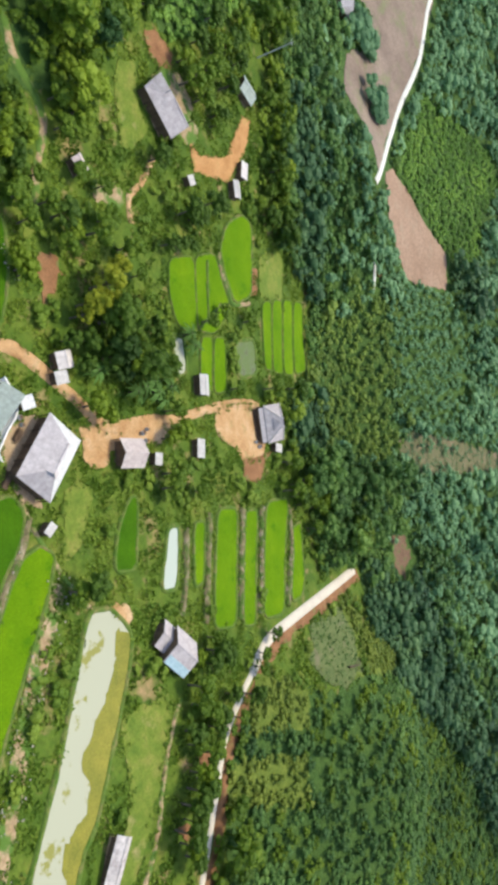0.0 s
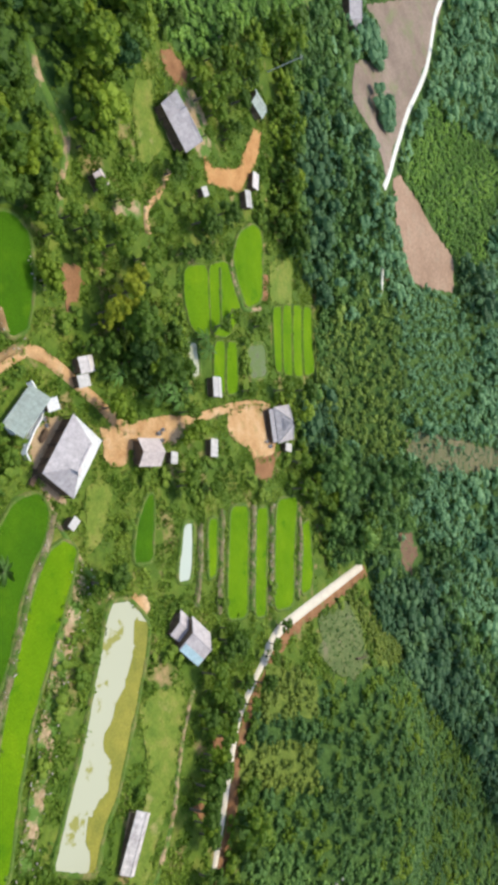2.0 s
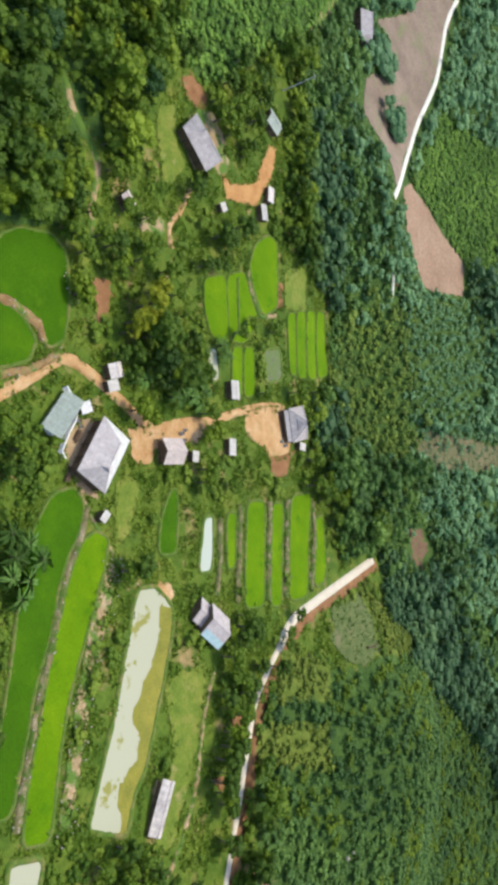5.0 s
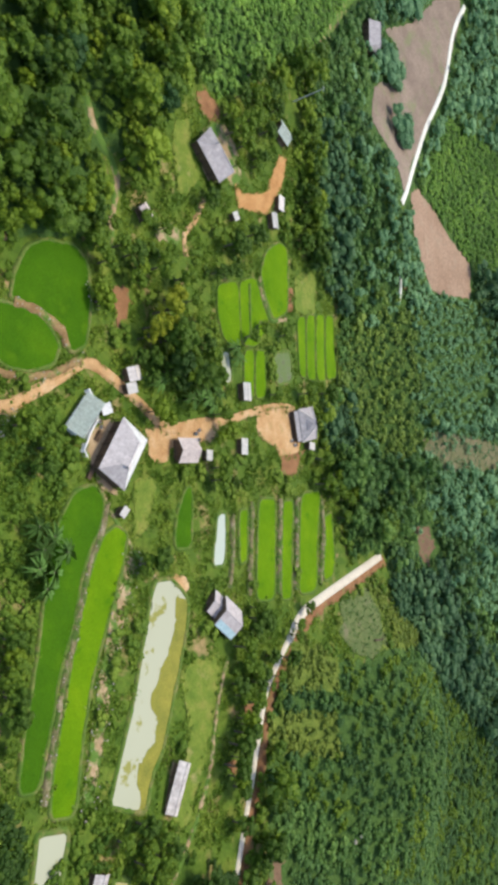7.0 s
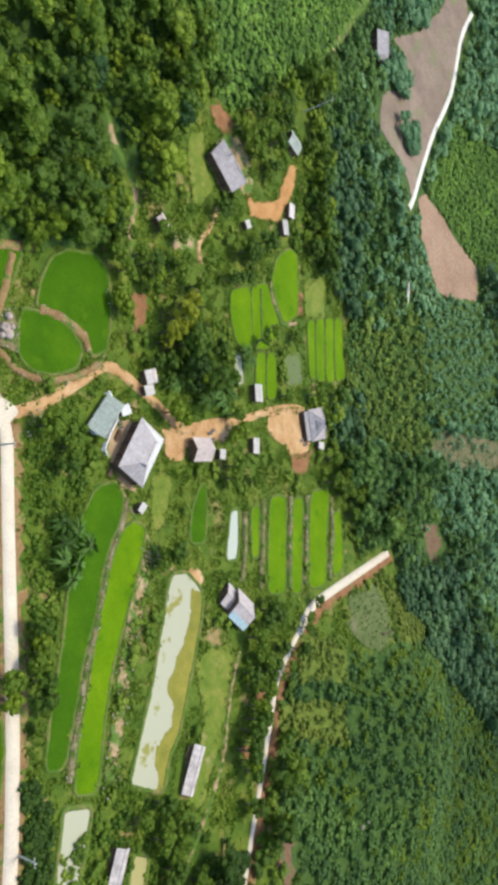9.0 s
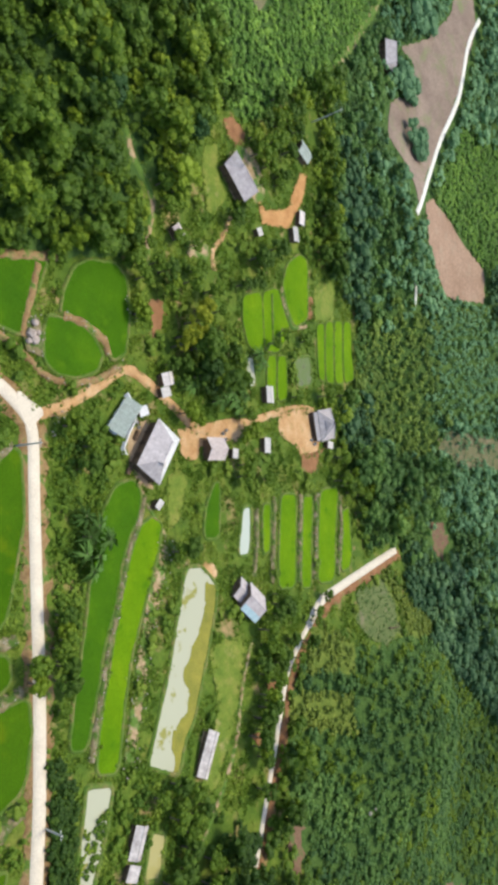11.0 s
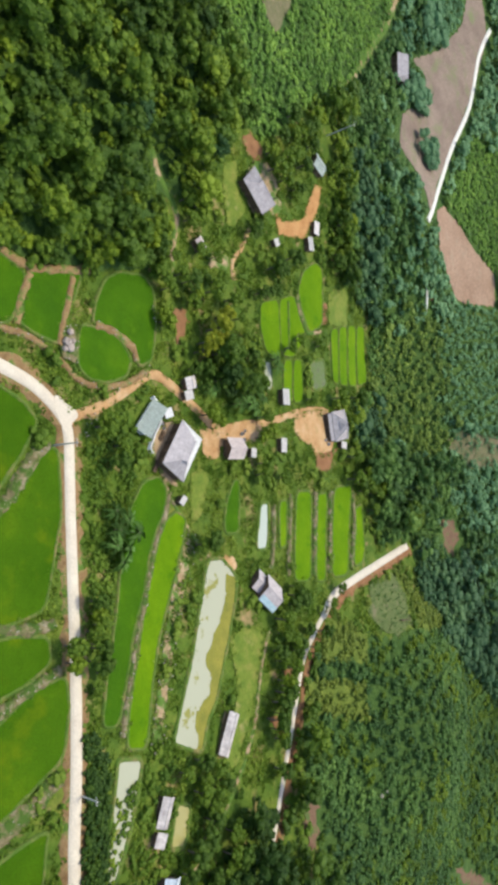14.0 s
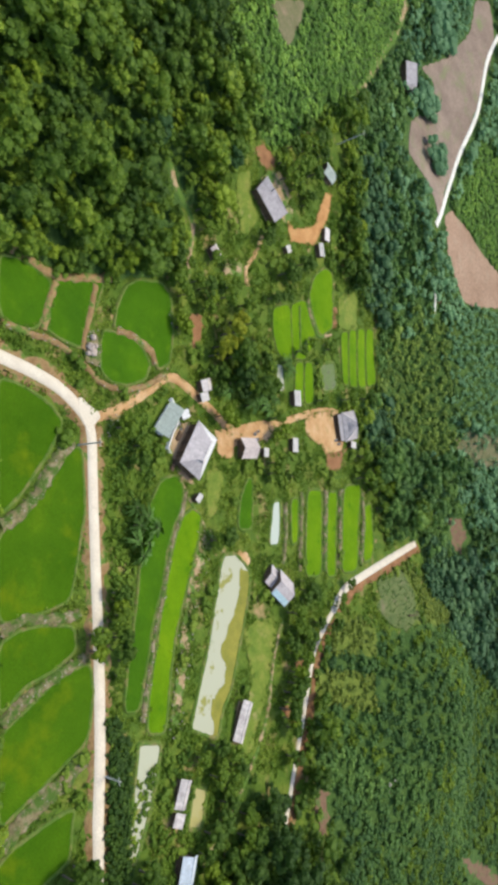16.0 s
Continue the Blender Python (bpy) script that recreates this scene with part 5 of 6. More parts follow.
def crown_quads(seed, radius, height, base, lobes, leaves, leaf, flat=0.75, cores=True, up=0.4, loose=0.35, core=0.9, fine=2, lobe=(0.27, 0.48)):
    """A crown of uneven rounded lobes with loose leaf sprays over them, as an (n*4, 3) array."""
    r = np.random.default_rng(seed)
    ang = r.uniform(0, 6.283, lobes)
    rad = radius * 0.68 * np.sqrt(r.uniform(0.05, 1, lobes))
    cz = base + (height - base) * (0.3 + 0.5 * r.uniform(0, 1, lobes) * (1 - 0.75 * (rad / radius) ** 2))
    c = np.stack([rad * np.cos(ang), rad * np.sin(ang), cz], -1)
    c[0] = (0, 0, base + (height - base) * 0.68)
    lr = radius * r.uniform(*lobe, lobes)
    lr[0] = radius * lobe[1]
    which = r.choice(lobes, leaves, p=lr ** 2 / (lr ** 2).sum())
    d = r.normal(size=(leaves, 3))
    d[:, 2] = np.abs(d[:, 2]) * 1.15 - 0.3
    d /= np.linalg.norm(d, axis=1)[:, None]
    pos = c[which] + d * (lr[which] * r.uniform(0.86, 1.14, leaves))[:, None] * np.array([1, 1, flat])
    nrm = 0.85 * d + np.array([0, 0, up]) + r.normal(size=(leaves, 3)) * loose
    nrm /= np.linalg.norm(nrm, axis=1)[:, None]
    tan = np.cross(nrm, r.normal(size=(leaves, 3)))
    tan /= np.linalg.norm(tan, axis=1)[:, None]
    bit = np.cross(nrm, tan)
    s = leaf * r.uniform(0.5, 1.3, leaves)
    q = np.stack([pos + tan * s[:, None], pos + bit * (s * 0.6)[:, None] - nrm * (s * 0.15)[:, None], pos - tan * s[:, None], pos - bit * (s * 0.6)[:, None] - nrm * (s * 0.15)[:, None]], 1)
    if not cores:
        return q.reshape(-1, 3)
    body = []
    for k in range(lobes):
        a = r.uniform(0, 6.283)
        w = DOMES[fine] @ np.array([[math.cos(a), math.sin(a), 0], [-math.sin(a), math.cos(a), 0], [0, 0, 1]])
        f = r.uniform(2.0, 3.2, 3)
        lump = 1 + 0.16 * np.sin(w[..., 0] * f[0] + k) * np.cos(w[..., 1] * f[1] + 2 * k) + 0.1 * np.sin(w[..., 2] * f[2] * 2 + k)
        body.append(c[k] + w * lump[..., None] * lr[k] * core * np.array([1, 1, flat]))
    return np.concatenate([q, *body]).reshape(-1, 3)


def trunk_quads(height, r0, r1, sides=5):
    out = []
    for k in range(sides):
        a, b = 6.283 * k / sides, 6.283 * (k + 1) / sides
        out += [(r0 * math.cos(a), r0 * math.sin(a), -0.4), (r0 * math.cos(b), r0 * math.sin(b), -0.4), (r1 * math.cos(b), r1 * math.sin(b), height), (r1 * math.cos(a), r1 * math.sin(a), height)]
    return np.array(out)


def trunk_bm(height, r0, seed):
    """A tapered trunk with three limbs."""
    r = random.Random(seed)
    bm = bmesh.new()
    bmesh.ops.create_cone(bm, cap_ends=True, segments=7, radius1=r0, radius2=r0 * 0.5, depth=height + 0.4, matrix=Matrix.Translation((0, 0, height / 2 - 0.2)))
    for k in range(3):
        a = 2.1 * k + r.uniform(0, 1)
        m = Matrix.Translation((0, 0, height * 0.75)) @ Matrix.Rotation(a, 4, "Z") @ Matrix.Rotation(0.75, 4, "Y") @ Matrix.Translation((0, 0, height * 0.28))
        bmesh.ops.create_cone(bm, cap_ends=True, segments=5, radius1=r0 * 0.45, radius2=r0 * 0.15, depth=height * 0.6, matrix=m)
    return bm


# where trees may stand
KEEP = [GRASS_E, FARM_YARD, RED_G, RED_I, STRIP_T, PAVRED, RED_J] + [f[0] for f in FIELDS] + [RED_C, RED_D, RED_E, TOPBROWN, MOUND] + [W1, W2, W3, W4, W5, MURK, YARD, CLEARING, HOUSEYARD, GRASS_A, GRASS_STRIP, RED_A, RED_B, LAWN, WEDGE, BROWN, SLOPE_R, APRON]


def free_of(x, y, margin):
    """Which points are clear of fields, ponds, yards, roads and roofs by the margin."""
    x, y = np.asarray(x, float), np.asarray(y, float)
    ok = np.ones(len(x), bool)

    def close(line, m):
        xs, ys = [p[0] for p in line], [p[1] for p in line]
        return np.nonzero(ok & (x > min(xs) - m) & (x < max(xs) + m) & (y > min(ys) - m) & (y < max(ys) + m))[0]

    for p in KEEP:
        k = close(p, margin + 0.1)
        if len(k):
            ok[k] &= ~(inside(p, x[k], y[k]) | (away(p, x[k], y[k], True) < margin))
    for line, wide in ROADS:
        k = close(line, margin + wide + 0.1)
        if len(k):
            ok[k] &= away(line, x[k], y[k]) > margin + wide
    for ob in SITES:
        ok &= np.hypot(x - ob[0], y - ob[1]) > margin + ob[2]
    return ok


ROADS = ((ROAD, 2.5), (TRACK, 1.2), (TRACK_B, 1.0), (ROAD2[:4], 3.0), (ROAD2[4:], 1.0), (ROAD3, 2.0), (TRAIL, 1.0), (ROAD3_BIT, 0.8), (TAN_TRAIL, 0.8), (PATH_L, 0.7), (TRACK_LOW, 0.9))


def clear_view(x, y, margin, reach):
    """Free of fields and roads at the foot and a little behind it."""
    return free_of(x, y, margin) & free_of(x, y + reach, 0.2) & free_of(x, y + reach * 0.5, 0.2)


def scatter(x0, x1, y0, y1, step, r):
    xs, ys = np.meshgrid(np.arange(x0, x1, step), np.arange(y0, y1, step))
    xs = xs.ravel() + r.uniform(-0.48, 0.48, xs.size) * step
    ys = ys.ravel() + r.uniform(-0.48, 0.48, ys.size) * step
    return xs, ys


def in_sight(x, y, m=8):
    """The wedge of land that the valley view takes in."""
    return (x > -47 - 0.5 * y - m) & (x < 41 + 0.49 * y + m) & (y > 62) & (y < 372 - 0.225 * x)


def plant_mass(name, temps, x, y, scale, mat, label, category, tint_lo, tint_hi, r, tint=None):
    """Many plants as one mesh: each a turned and scaled copy of one of the patterns."""
    which = r.integers(0, len(temps), len(x))
    ang, z = r.uniform(0, 6.283, len(x)), ground_z(x, y)
    tn = r.uniform(tint_lo, tint_hi, len(x)) if tint is None else tint
    vs, ts = [], []
    for k, tv in enumerate(temps):
        m = which == k
        if not m.any():
            continue
        c, s = np.cos(ang[m])[:, None], np.sin(ang[m])[:, None]
        sc = scale[m][:, None]
        px = (tv[None, :, 0] * c - tv[None, :, 1] * s) * sc + x[m][:, None]
        py = (tv[None, :, 0] * s + tv[None, :, 1] * c) * sc + y[m][:, None]
        pz = tv[None, :, 2] * sc * r.uniform(0.8, 1.2, (m.sum(), 1)) + z[m][:, None]
        vs.append(np.stack([px, py, pz], -1).reshape(-1, 3))
        ts.append(np.repeat(tn[m], tv.shape[0]))
    me = quads_mesh(name, np.concatenate(vs), mat, np.concatenate(ts))
    return tagged(new(name, me), label, category, kind="stuff")


def patchy(x, y, wave, seed):
    """Slow change of tone over the land, 0 to 1."""
    v = np.array([noise.noise(Vector((a / wave + seed, b / wave, seed * 0.7))) for a, b in zip(x, y)])
    return np.clip(0.5 + 0.9 * v, 0, 1)


TREE = [np.concatenate([crown_quads(100 + k, 3.1, 6.6, 1.4, 16, 330, 0.27, up=0.5, loose=0.55, core=0.84, lobe=(0.2, 0.36)), trunk_quads(3.5, 0.2, 0.12)]) for k in range(8)]
LOW_BRUSH = [crown_quads(250 + k, 2.1, 1.7, 0.0, 8, 24, 0.28, 0.7, up=0.7, loose=0.5, lobe=(0.18, 0.34)) for k in range(8)]
BRUSH = [crown_quads(200 + k, 2.2, 2.6, 0.0, 6, 18, 0.34, 0.75, up=0.7, loose=0.5, lobe=(0.2, 0.38)) for k in range(8)]
SHRUB = [crown_quads(300 + k, 1.4, 1.1, 0.0, 5, 20, 0.22, 0.7, up=0.6, loose=0.5, lobe=(0.22, 0.4)) for k in range(6)]
BUSH = [crown_quads(350 + k, 1.2, 0.85, 0.0, 7, 44, 0.15, 0.6, up=0.8, loose=0.5, lobe=(0.2, 0.38)) for k in range(6)]
EDGE = [crown_quads(450 + k, 0.9, 0.75, 0.12, 3, 16, 0.2, 0.45, False, up=0.9) for k in range(5)]
TUFT = [crown_quads(400 + k, 1.1, 0.24, 0.0, 3, 13, 0.28, 0.22, False) for k in range(4)]

# forest over the land: large trees loosely spaced, small ones between
def turned(step, r):
    u, v = scatter(-330, 420, -340, 440, step, r)
    return u * 0.88 - v * 0.47, u * 0.47 + v * 0.88 + 60


def is_open(x, y):
    return inside(OPEN, x, y) | inside(OPEN_B, x, y) | inside(OPEN_C, x, y) | inside(BUSHY, x, y)


def settle(x, y, size, reach):
    """Keep plants that stand on forest land, clear of fields and roads and not hiding them."""
    k = in_sight(x, y) & ~is_open(x, y)
    x, y, size = x[k], y[k], size[k]
    k = free_of(x, y, 0.9 + 0.9 * reach / 6)
    x, y, size = x[k], y[k], size[k]
    k = free_of(x, y + reach * size, 0.0) & free_of(x, y + reach * 0.5 * size, 0.0)
    return x[k], y[k], size[k]


def land_tone(x, y):
    """Kinds of growth in groups, with every tree a little different from its neighbours."""
    v = 0.4 * patchy(x, y, 30, 3.0) + 0.3 * patchy(x, y, 9, 8.0) + 0.08
    # DARK_D lowers tints to paint the shade beside the road
    for area, change in ((DARK_C, -0.25), (DARK_D, -0.3), (DARKSIDE, -0.25), (LIGHT_C, 0.1), (DARKTREES, -0.3)):
        v = v + change * inside(area, x, y)
    return v + rng.uniform(-0.1, 0.12, len(x))


def is_patch(x, y):
    return inside(PATCH, x, y) | inside(PATCH_B, x, y)


def is_scrub(x, y):
    return inside(SCRUB, x, y) | inside(SCRUB_B, x, y) | is_patch(x, y) | inside(KNOLL_TIP, x, y)


def fine_growth(x, y):
    return inside(BAMBOO_SLOPE, x, y) | inside(GREY_SCRUB, x, y)


# near wood: large trees loosely spaced, small ones between
x0, y0 = turned(7.2, rng)
x1, y1 = turned(4.6, rng)
x, y = np.concatenate([x0, x1]), np.concatenate([y0, y1])
size = np.concatenate([rng.uniform(1.0, 1.75, len(x0)), rng.uniform(0.45, 0.95, len(x1))])
k = ((y < 208) | inside(BIG_TREES, x, y)) & ~inside(HILL, x, y)
x, y, size = settle(x[k], y[k], size[k], 6.0)
k = ~is_scrub(x, y)
x, y, size = x[k], y[k], size[k]
tone = land_tone(x, y) + rng.uniform(-0.14, 0.2, len(x))
k = (size < 0.95) & (rng.uniform(0, 1, len(x)) < 0.22)
big_wood = inside(BIG_TREES, x, y)
plant_mass("ravine_trees", TREE, x[big_wood], y[big_wood], size[big_wood], M_LEAF_KNOLL, "tall bluish green trees at the ravine edge", "trees", 0, 0.8, rng, tone[big_wood] - 0.12)
x, y, size, tone, k = (v[~big_wood] for v in (x, y, size, tone, k))
plant_mass("light_trees", TREE, x[k], y[k], size[k], M_LEAF_FRESH, "light yellow-green trees among the darker wood", "trees", 0, 0.8, rng, tone[k])
plant_mass("forest_trees", TREE, x[~k], y[~k], size[~k], M_LEAF, "dense green broadleaf trees on the slopes", "trees", 0, 0.8, rng, tone[~k] - 0.06)

# far wood and knoll: a close canopy of many small crowns with larger ones
x0, y0 = turned(5.8, rng)
x1, y1 = turned(2.8, rng)
x, y = np.concatenate([x0, x1]), np.concatenate([y0, y1])
size = np.concatenate([rng.uniform(1.3, 2.2, len(x0)), rng.uniform(0.7, 1.15, len(x1))])
hill = inside(HILL, x, y)
k = ((y >= 208) | hill) & ((y < 320) | (rng.uniform(0, 1, len(x)) < 0.45)) & ~((fine_growth(x, y) | hill) & (size > 1.3)) & ~(inside(BIG_TREES, x, y) & (size > 1.0))
x, y, size = settle(x[k], y[k], size[k], 4.0)
k = ~is_scrub(x, y)
x, y, size = x[k], y[k], size[k] * np.where(y[k] > 320, 1.45, 1.0)
k = ~inside(THIN_B, x, y) | ((rng.uniform(0, 1, len(x)) < 0.3) & (size < 1.0))
x, y, size = x[k], y[k], size[k]
tone = land_tone(x, y)
hill = inside(HILL, x, y)
xj, yj = x + rng.normal(0, 2.5, len(x)), y + rng.normal(0, 3.5, len(x))
k = hill & (rng.uniform(0, 1, len(x)) < 0.75 * patchy(x, y, 16, 15.0) - 0.05)
plant_mass("knoll_thicket", LOW_BRUSH, x[k], y[k], size[k] * 1.05, M_LEAF_FRESH, "fresh green bushes on the overgrown knoll", "brush", 0, 0.8, rng, tone[k] - 0.27)
k = hill & ~k
plant_mass("knoll_brush", LOW_BRUSH, x[k], y[k], size[k] * 1.15, M_LEAF_KNOLL, "close green brush covering the knoll", "brush", 0, 0.8, rng, tone[k] - 0.14)
k = ~hill & inside(BAMBOO_SLOPE, xj, yj)
plant_mass("slope_bamboo", BRUSH, x[k], y[k], size[k], M_LEAF_SLOPE, "fine yellowish green growth on the ravine side", "bamboo", 0, 0.8, rng, tone[k])
# DEEP_B and DEEP_C paint the forest edge's shaded side into the leaves
deep = ~hill & ~k & (inside(DEEP_A, xj, yj) | inside(DEEP_B, xj, yj) | inside(DEEP_C, xj, yj) | inside(FAR_DARK, xj, yj))
plant_mass("ravine_forest", BRUSH, x[deep], y[deep], size[deep] * rng.uniform(0.9, 1.5, deep.sum()), M_LEAF_DEEP_HAZED, "dark green ravine trees, edge shade and haze blue in their colour", "forest", 0, 0.8, rng, tone[deep] - 0.1)
rest = ~hill & ~k & ~deep
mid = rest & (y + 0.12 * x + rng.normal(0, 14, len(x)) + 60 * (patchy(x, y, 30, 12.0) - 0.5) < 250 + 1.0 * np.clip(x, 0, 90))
plant_mass("slope_forest", BRUSH, x[mid], y[mid], size[mid], M_LEAF_KNOLL, "close mid green forest along the ravine", "forest", 0, 0.8, rng, tone[mid] - 0.05)
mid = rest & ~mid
# haze sits in this leaf colour; the tint is raised to match
plant_mass("far_forest", BRUSH, x[mid], y[mid], size[mid] * np.where(inside(GREY_SCRUB, x[mid], y[mid]), 0.9, 1.0), M_LEAF_HAZED, "unbroken green forest on the far hillside, blued for haze", "forest", 0, 0.8, rng, np.where(inside(GREY_SCRUB, x[mid], y[mid]), 0.45 + 0.3 * tone[mid], tone[mid] + 0.1))
x, y = turned(2.25, rng)
k = in_sight(x, y) & is_scrub(x, y)
x, y = x[k], y[k]
k = free_of(x, y, 0.6)
x, y = x[k], y[k]
k = is_patch(x, y) | inside(KNOLL_TIP, x, y)
plant_mass("patch_scrub", SHRUB, x[k], y[k], rng.uniform(0.9, 1.5, k.sum()), M_LEAF_PATCH, "yellow-green low scrub on the knoll side", "shrubs", 0.2, 0.6, rng)
x, y = x[~k], y[~k]
plant_mass("scrub_thicket", SHRUB, x, y, rng.uniform(0.9, 1.7, len(x)), M_LEAF_LIGHT, "bright green thicket of low bushes", "shrubs", 0.0, 0.8, rng, 0.08 + 0.6 * patchy(x, y, 12, 4.0) + rng.uniform(-0.15, 0.2, len(x)))

# undergrowth between the near trees
x, y = scatter(-140, 120, 62, 215, 3.6, rng)
keep = in_sight(x, y) & ~is_open(x, y) & ~inside(SCRUB, x, y) & ~inside(PATCH, x, y) & ~inside(HILL, x, y)
x, y = x[keep], y[keep]
keep = free_of(x, y, 0.9)
x, y = x[keep], y[keep]
plant_mass("undergrowth", SHRUB, x, y, rng.uniform(1.3, 2.3, len(x)), M_LEAF, "dense undergrowth beneath the trees", "undergrowth", 0.2, 0.7, rng, land_tone(x, y))

# bushes and tufts on the open land
x, y = scatter(-100, 110, 60, 240, 3.2, rng)
keep = is_open(x, y) & free_of(x, y, 0.7) & (rng.uniform(0, 1, len(x)) < 1.1 * patchy(x, y, 9, 5.0) - np.where(inside(OPEN_C, x, y) | inside(BUSHY, x, y), 0.2, 0.45))
x, y = x[keep], y[keep]
plant_mass("bushes", BUSH, x, y, rng.uniform(0.8, 2.3, len(x)), M_LEAF_BANK, "green bushes along banks and yards", "bushes", 0.0, 0.9, rng, 0.25 + 0.5 * patchy(x, y, 12, 6.0) + rng.uniform(-0.12, 0.2, len(x)))
x, y = scatter(42, 64, 192, 232, 1.0, rng)
keep = inside(SLOPE_R, x, y) & (rng.uniform(0, 1, len(x)) < 0.5 + 0.5 * patchy(x, y, 6, 3.0))
x, y = x[keep], y[keep]
plant_mass("knoll_bushes", TUFT, x, y, rng.uniform(0.5, 1.0, len(x)), M_LEAF_KNOLL, "low grey-green growth on the knoll clearing", "weeds", 0.1, 0.5, rng)
x, y = scatter(-100, 110, 60, 240, 0.95, rng)
keep = is_open(x, y)
x, y = x[keep], y[keep]
keep = free_of(x, y, 0.1)
x, y = x[keep], y[keep]
keep = rng.uniform(0, 1, len(x)) < patchy(x, y, 5, 2.0)
x, y = x[keep], y[keep]
plant_mass("weeds", TUFT, x, y, rng.uniform(0.5, 1.6, len(x)), M_LEAF_BANK, "tangled grass and weeds on open ground", "weeds", 0.2, 0.8, rng, 0.15 + 0.7 * patchy(x, y, 7, 9.0))

x, y = scatter(-10, 16, 272, 366, 1.7, rng)
keep = inside(THIN_B, x, y) & (rng.uniform(0, 1, len(x)) < 0.2 + 0.6 * patchy(x, y, 9, 7.0))
x, y = x[keep], y[keep]
# these weeds share the haze-blued leaf colour
plant_mass("slope_weeds", TUFT, x, y, rng.uniform(0.8, 1.8, len(x)), M_LEAF_HAZED, "sparse weeds on the brownish slope", "weeds", 0.0, 0.5, rng)

# grass creeping over the edges of bare earth, tracks and banks
ex, ey = [], []
for line, closed, spread in ((YARD, True, 0.22), (CLEARING, True, 0.25), (HOUSEYARD, True, 0.3), (RED_A, True, 0.5), (RED_B, True, 0.35), (LAWN, True, 0.6), (TRAIL, False, 1.6), (FARM_YARD, True, 0.4), (PAVRED, True, 0.6), (GRASS_STRIP, True, 0.8), (GRASS_A, True, 0.8), (EARTH_STRIP, True, 0.9), (SLOPE_R, True, 1.2), (GRASS_E, True, 1.0), (RED_J, True, 0.5), (TRACK, False, 1.45), (TRACK_B, False, 1.35), (PATH_L, False, 0.6), (TRACK_LOW, False, 0.5), (BANK_A, False, 0.9), (BANK_B, False, 0.8), (BANK_C, False, 0.8), (BANK_D, False, 1.0), (RIM_A, False, 0.8), (RIM_B, False, 0.9), (RIM_C, False, 0.7), (RIM_D, False, 0.7), (RIM_F, False, 0.6), (STRIP_A, False, 0.7), (STRIP_B, False, 0.7), (STRIP_C, False, 0.7), (STRIP_D, False, 0.7), (STRIP_E, False, 0.6)):
    pts = np.array(cut_corners(line, step=0.4) if closed else smooth_line(line, 0.4))
    side = 0.0 if closed else spread * rng.choice((-1, 1), len(pts))
    along = np.gradient(pts, axis=0)
    along /= np.maximum(np.linalg.norm(along, axis=1), 1e-6)[:, None]
    off = side + rng.normal(0, 0.55 if closed else 0.3, len(pts)) * spread
    k = rng.uniform(0, 1, len(pts)) < (0.5 if closed else 0.6)
    ex.append((pts[:, 0] - along[:, 1] * off)[k])
    ey.append((pts[:, 1] + along[:, 0] * off)[k])
x, y = np.concatenate(ex), np.concatenate(ey)
edge = plant_mass("edge_grass", EDGE, x, y, rng.uniform(0.35, 1.0, len(x)), M_LEAF_BANK, "uneven grass along tracks, yards and banks", "grass", 0.1, 0.8, rng)

# deep shrubs between road and ponds, tints lowered to paint the shade there
x, y = scatter(50, 102, 80, 100, 1.05, rng)
k = inside(VERGE, x, y) & ~inside(W3, x, y) & (away(ROAD, x, y) > 1.9)
x, y = x[k], y[k]
plant_mass("verge_shrubs", SHRUB, x, y, rng.uniform(0.7, 1.3, len(x)), M_LEAF, "dark green shrubs in the hollow beside the road, deepened for shade", "shrubs", -0.25, 0.15, rng)

# lush growth in the hollow between road and terraces
x, y = scatter(-16, 38, 93, 120, 1.35, rng)
xs, ys = scatter(60, 102, 66, 126, 1.35, rng)
k = inside(BANK_GREEN, xs, ys) | inside(SHED_GREEN, xs, ys)
x, y = np.concatenate([x, xs[k]]), np.concatenate([y, ys[k]])
k = (inside(HOLLOW, x, y) | (x > 60)) & free_of(x, y, 0.5) & (rng.uniform(0, 1, len(x)) < 0.35 + 0.6 * patchy(x, y, 8, 18.0))
x, y = x[k], y[k]
plant_mass("hollow_shrubs", SHRUB, x, y, rng.uniform(0.55, 1.15, len(x)), M_LEAF_BANK, "rich green low shrubs between road and terraces", "shrubs", 0.0, 0.6, rng, 0.5 * patchy(x, y, 6, 19.0))

# growth in the overgrown pond
x, y = scatter(60, 86, 88, 106, 1.5, rng)
k = inside(W3, x, y) & (x > 67) & (rng.uniform(0, 1, len(x)) < 0.75)
x, y = x[k], y[k]
plant_mass("pond_bushes", BUSH, x, y, rng.uniform(0.6, 1.2, len(x)), M_LEAF, "bushes and reeds growing in the pond", "bushes", 0.3, 0.8, rng)

# single trees round the village, built once and copied


def tree_kind(name, label, category, seed, radius, height, mat, tint, lobes=24, leaves=420, leaf=0.26, base=1.8, lobe=(0.16, 0.34)):
    ob = thing(name, label, category, "village trees")
    part("trunk", trunk_bm(height * 0.55, 0.12 + radius * 0.04, seed), M_BARK, ob)
    q = crown_quads(seed, radius, height, base, lobes, leaves, leaf, loose=0.5, lobe=lobe)
    crown = new("crown", quads_mesh("crown", q, mat, np.full(len(q), tint)))
    crown.parent = ob
    return ob


